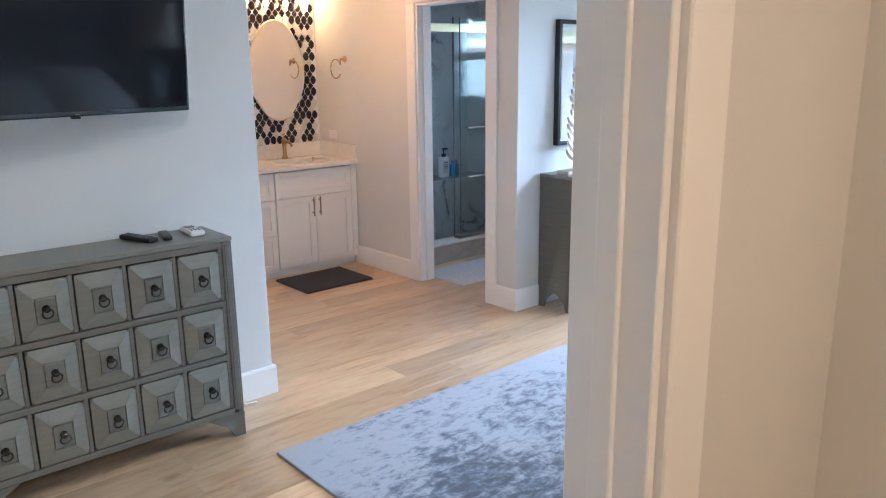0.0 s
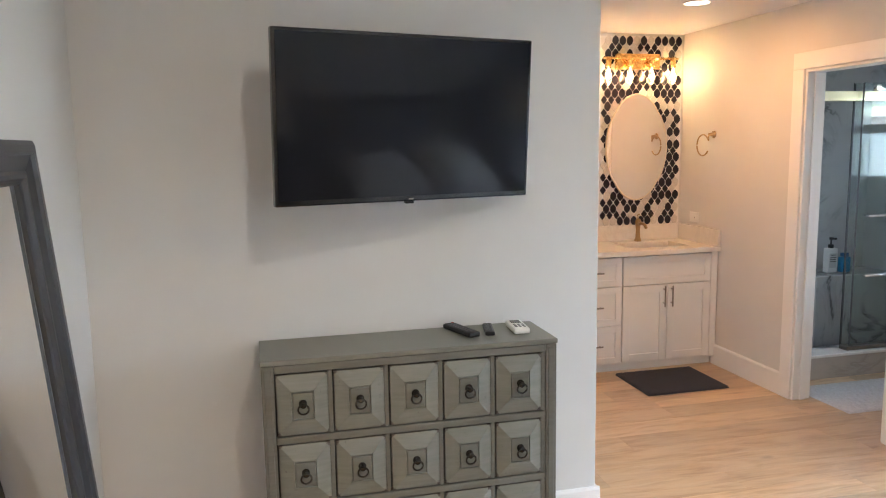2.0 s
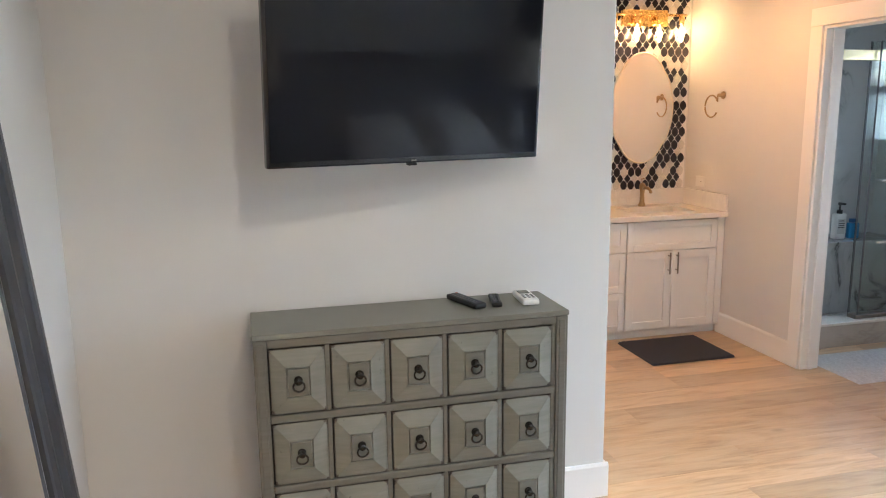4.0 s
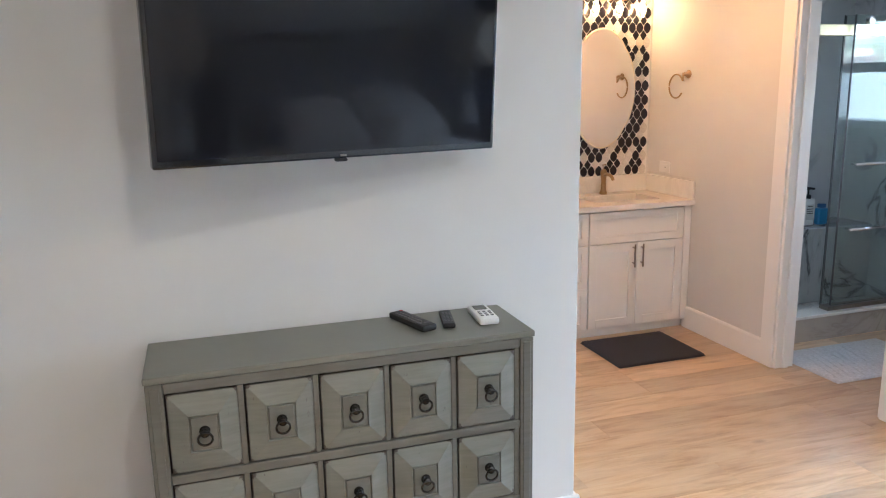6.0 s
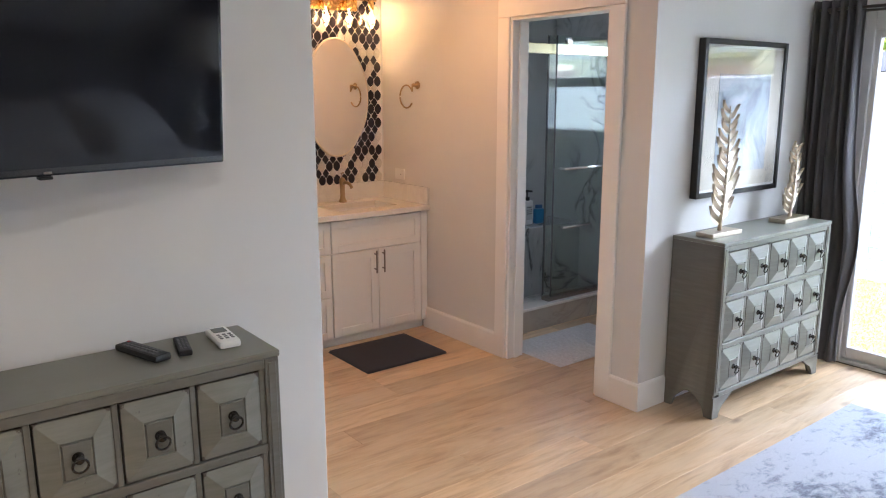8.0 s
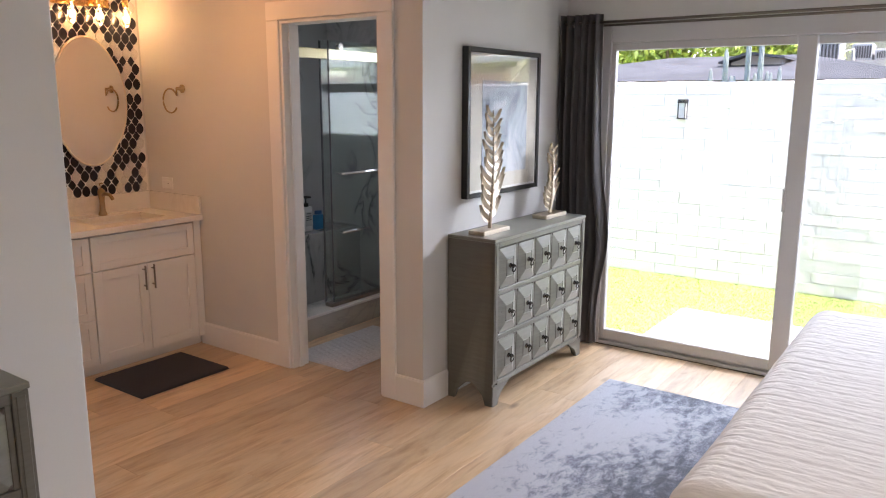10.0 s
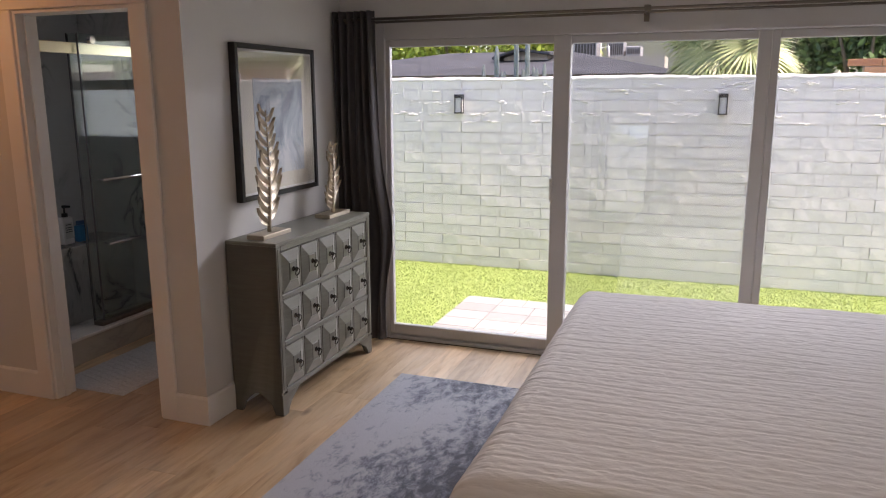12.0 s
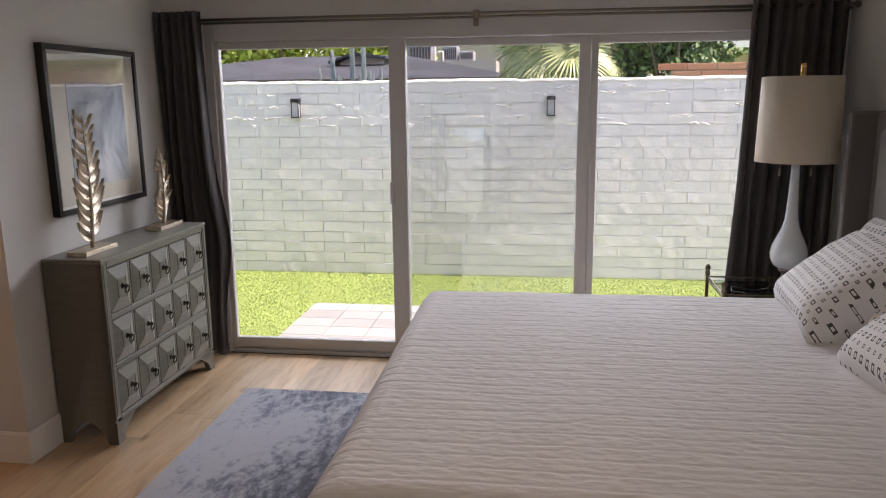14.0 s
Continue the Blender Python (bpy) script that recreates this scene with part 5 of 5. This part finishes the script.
tree((25.5, 6.6, GZ), 4.8, 1.9, BRIGHT, "low yellow-green tree behind the roof", 6)
tree((14.5, -0.95, GZ), 3.5, 0.95, DEEP, "dense dark green hedge tree", 4, 5200, 0.07)
tree((15.2, 0.1, GZ), 3.3, 1.0, DEEP, "dark green shrub tree beside the palm", 5, 4200, 0.07)

# wall lanterns on the garden wall
LANT = thing("wall_lantern", (WX - 0.003, 3.567, 1.437), "small dark metal box lantern on the garden wall", "wall lantern", "garden wall lanterns")
for y in (-0.037, 0.029):
    for x in (-0.075, -0.012):
        part("frame_bar", box(x, y, 0, x + 0.008, y + 0.008, 0.18), BLACK, LANT)
part("cap", box(-0.08, -0.04, 0.148, 0.0, 0.04, 0.182, 0.003), BLACK, LANT)
part("base", box(-0.08, -0.04, 0, 0.0, 0.04, 0.011, 0.002), BLACK, LANT)
part("glass_box", box(-0.068, -0.028, 0.012, -0.012, 0.028, 0.147), Mat("frosted_lantern_glass", (0.45, 0.46, 0.47), 0.4).m, LANT)
copy_thing(LANT, pose(WX - 0.003, 1.155, 1.437))

# ---------- pieces: floor planks ----------
floor = setting("floor", box(LEFT - 0.12, -1.72, -0.2, EAST + 0.165, BACK + 0.12, -0.008), paint("dark_joint", (0.12, 0.08, 0.05), 0.9), "oak plank floor")
PWD, PLN = 0.182, 1.52
cache = {}
frng = random.Random(7)


def plank_mesh(l, w):
    key = (round(l, 3), round(w, 3))
    if key not in cache:
        cache[key] = mesh_of(box(0, 0, -0.0078, l - 0.0006, w - 0.0006, 0.0, 0.0004), "plank", OAK)
    return cache[key]


y, r = -1.6, 0
while y < BACK:
    w = min(PWD, BACK - y)
    x = LEFT - frng.uniform(0, 1) * PLN
    while x < EAST:
        a, b = max(x, LEFT), min(x + PLN, EAST)
        if b - a > 0.02:
            ob = new("plank", plank_mesh(b - a, w))
            ob.location = (a, y, 0)
            ob.parent = floor
        x += PLN
    y += PWD

# ---------- pieces: patio pavers ----------
PAVER = Mat("pale_concrete_paver", (0.5, 0.49, 0.47), 0.85)
inf = PAVER.node("ObjectInfo")
PAVER.color(PAVER.mix(inf.outputs["Random"], (0.19, 0.19, 0.19), (0.29, 0.288, 0.285)))
PAVER.bump(PAVER.noise(60, 4, 0.6, PAVER.coords()), 0.4, 0.004)
patio = setting("pavement", box(EAST + 0.166, -2.2, GZ - 0.019, 6.745, 3.095, GZ - 0.006), MORTAR, "pale concrete paver patio")
pm = [mesh_of(box(0, 0, -0.03, 0.205, l - 0.006, 0.0, 0.004), "paver", PAVER.m) for l in (0.31, 0.20)]
x = EAST + 0.17
while x < 6.70:
    y = 3.09
    while y > -1.9:
        k = frng.choice((0, 0, 1))
        l = (0.31, 0.20)[k]
        ob = new("paver", pm[k])
        ob.location = (x, y - l, GZ + 0.012)
        ob.parent = patio
        y -= l
    x += 0.212

# ---------- pieces: garden wall blocks ----------
brng = random.Random(9)
BH, BL = 0.1025, 0.405


def block_mesh(l, seed):
    bm = box(0, 0, 0, 0.03, l, BH - 0.007)
    bmesh.ops.subdivide_edges(bm, edges=[e for e in bm.edges if abs(e.verts[0].co.y - e.verts[1].co.y) > 0.01], cuts=5)
    for v in bm.verts:
        if v.co.x < 0.01:
            v.co.x += 0.004 * noise.noise(Vector((seed * 3.1, v.co.y * 14, v.co.z * 30)))
            v.co.z += 0.0025 * noise.noise(Vector((seed * 5.1, v.co.y * 17, 3)))
    return mesh_of(bm, "block", BLOCK)


blocks = [block_mesh(BL - 0.008, k) for k in range(8)]
for j in range(18):
    y = -1.1 - (BL / 2 if j % 2 else 0)
    while y < 5.0:
        ob = new("block", blocks[brng.randrange(8)])
        ob.location = (WX - 0.012 + brng.uniform(-0.003, 0.003), y, GZ - 0.005 + j * BH)
        ob.parent = gw
        y += BL
# uneven mortar cap along the top of the wall
bm = bmesh.new()
rings = []
for k in range(220):
    y = -2.2 + k * 0.035
    top = 1.778 + 0.010 * noise.noise(Vector((y * 3.1, 0.4, 0))) + 0.006 * noise.noise(Vector((y * 17, 2.2, 0)))
    foot = 1.738 + 0.016 * noise.noise(Vector((y * 11, 7.1, 0))) + 0.010 * noise.noise(Vector((y * 31, 5.0, 0)))
    lip = WX - 0.018 + 0.006 * noise.noise(Vector((y * 13, 9.3, 0)))
    rings.append([bm.verts.new(p) for p in ((WX - 0.006, y, foot), (lip, y, foot + 0.008), (lip + 0.004, y, top - 0.006), (WX + 0.02, y, top), (WX + 0.14, y, top + 0.004), (WX + 0.16, y, foot))])
for u, v in zip(rings, rings[1:]):
    for q in range(5):
        bm.faces.new((u[q], u[q + 1], v[q + 1], v[q]))
part("mortar_cap", bm, BLOCK, gw, "uneven sunlit mortar cap", True)
# patches of thick rough paint and mortar on the upper courses
for k in range(74):
    zc = brng.choice((1.70, 1.652, 1.645, 1.64, 1.545, 1.54, 1.432, 1.428, 1.36))
    bm = bmesh.new()
    wide = brng.uniform(0.04, 0.15)
    for q in range(brng.randrange(5, 14)):
        cy, cz = brng.gauss(0, wide * 0.5), brng.gauss(0, 0.010)
        w, h, deep = brng.uniform(0.008, 0.032), brng.uniform(0.003, 0.009), brng.uniform(0.005, 0.014)
        n = 9
        slope = brng.uniform(-0.5, 0.5)
        ring = [bm.verts.new((0, cy + w * math.cos(a) * brng.uniform(0.6, 1.3), cz + slope * w * math.cos(a) * 0.5 + h * math.sin(a) * brng.uniform(0.5, 1.5))) for a in (2 * math.pi * i / n for i in range(n))]
        peak = bm.verts.new((-deep, cy + brng.uniform(-0.4, 0.4) * w, cz + h * 0.1))
        for i in range(n):
            bm.faces.new((ring[i], ring[(i + 1) % n], peak))
    ob = part("mortar_patch", bm, BLOCK, gw)
    ob.location = (WX - 0.0105, -0.7 + 5.3 * ((k * 0.618) % 1.0) + brng.gauss(0, 0.04), zc)
# brick wall pieces
RB = Mat("weathered_red_brick", (0.35, 0.16, 0.11), 0.9)
rinf = RB.node("ObjectInfo")
RB.color(RB.mix(rinf.outputs["Random"], (0.40, 0.17, 0.11), (0.50, 0.26, 0.18)))
rbm = mesh_of(box(0, 0, 0, 0.03, 0.385, 0.09, 0.004), "brick", RB.m)
for j in range(6):
    for i in range(8):
        ob = new("brick", rbm)
        ob.location = (12.0, -3.74 + i * 0.4 + (0.2 if j % 2 else 0), 1.46 + j * 0.1)
        ob.parent = rb

# ---------- pieces: arabesque mosaic behind the vanity ----------
MX0, MX1, MZ0, MZ1 = 3.03, 3.672, 0.992, 2.40
mosaic = setting("mosaic_panel", box(1.95, BACK - 0.007, MZ0, MX1 + 0.022, BACK - 0.0005, MZ1), paint("white_grout", (0.82, 0.8, 0.77), 0.8), "navy and white lantern mosaic panel")
TWD, THT = 0.058, 0.085
NAVY = Mat("navy_glazed_tile", (0.012, 0.012, 0.022), 0.12).m
PEARL = marble("white_marble_tile", (0.78, 0.75, 0.7), (0.5, 0.48, 0.46), 6, 0.15, 0.5)


def mosaic_tile(mat, tall):
    """A barrel tile with pointed ends, or the small diamond that fits between four of them."""
    bm = bmesh.new()
    w, h = (TWD / 2 - 0.0036, 0.0375) if tall else (TWD / 2 - 0.0046, 0.0325)
    right = [(0.0, 1.0), (0.44, 0.78), (0.78, 0.52), (0.95, 0.26), (1.0, 0.0), (0.95, -0.26), (0.78, -0.52), (0.44, -0.78)] if tall else [(0.0, 1.0), (0.32, 0.72), (0.64, 0.40), (1.0, 0.0), (0.64, -0.40), (0.32, -0.72)]
    prism(bm, [(u * w, v * h) for u, v in right] + [(-u * w, -v * h) for u, v in right], "y", -0.006, 0.0)
    return mesh_of(bm, "tile", mat)


tiles = [[mosaic_tile(mat, tall) for mat in (NAVY, PEARL)] for tall in (True, False)]
mrng = random.Random(21)
step = THT * 0.565
for j in range(int((MZ1 - MZ0) / step)):
    z = MZ0 + 0.03 + j * step
    if z > MZ1:
        break
    for i in range(13):
        x = MX1 - 0.012 - i * TWD - (TWD / 2 if j % 2 else 0)
        if x < MX0 + 0.02:
            continue
        white = mrng.random() < (0.6 if (j + 2 * i + (j % 2)) % 6 == 0 else 0.14)
        ob = new("tile", tiles[j % 2][1 if white else 0])
        ob.location = (x, BACK - 0.0075, z)
        ob.parent = mosaic
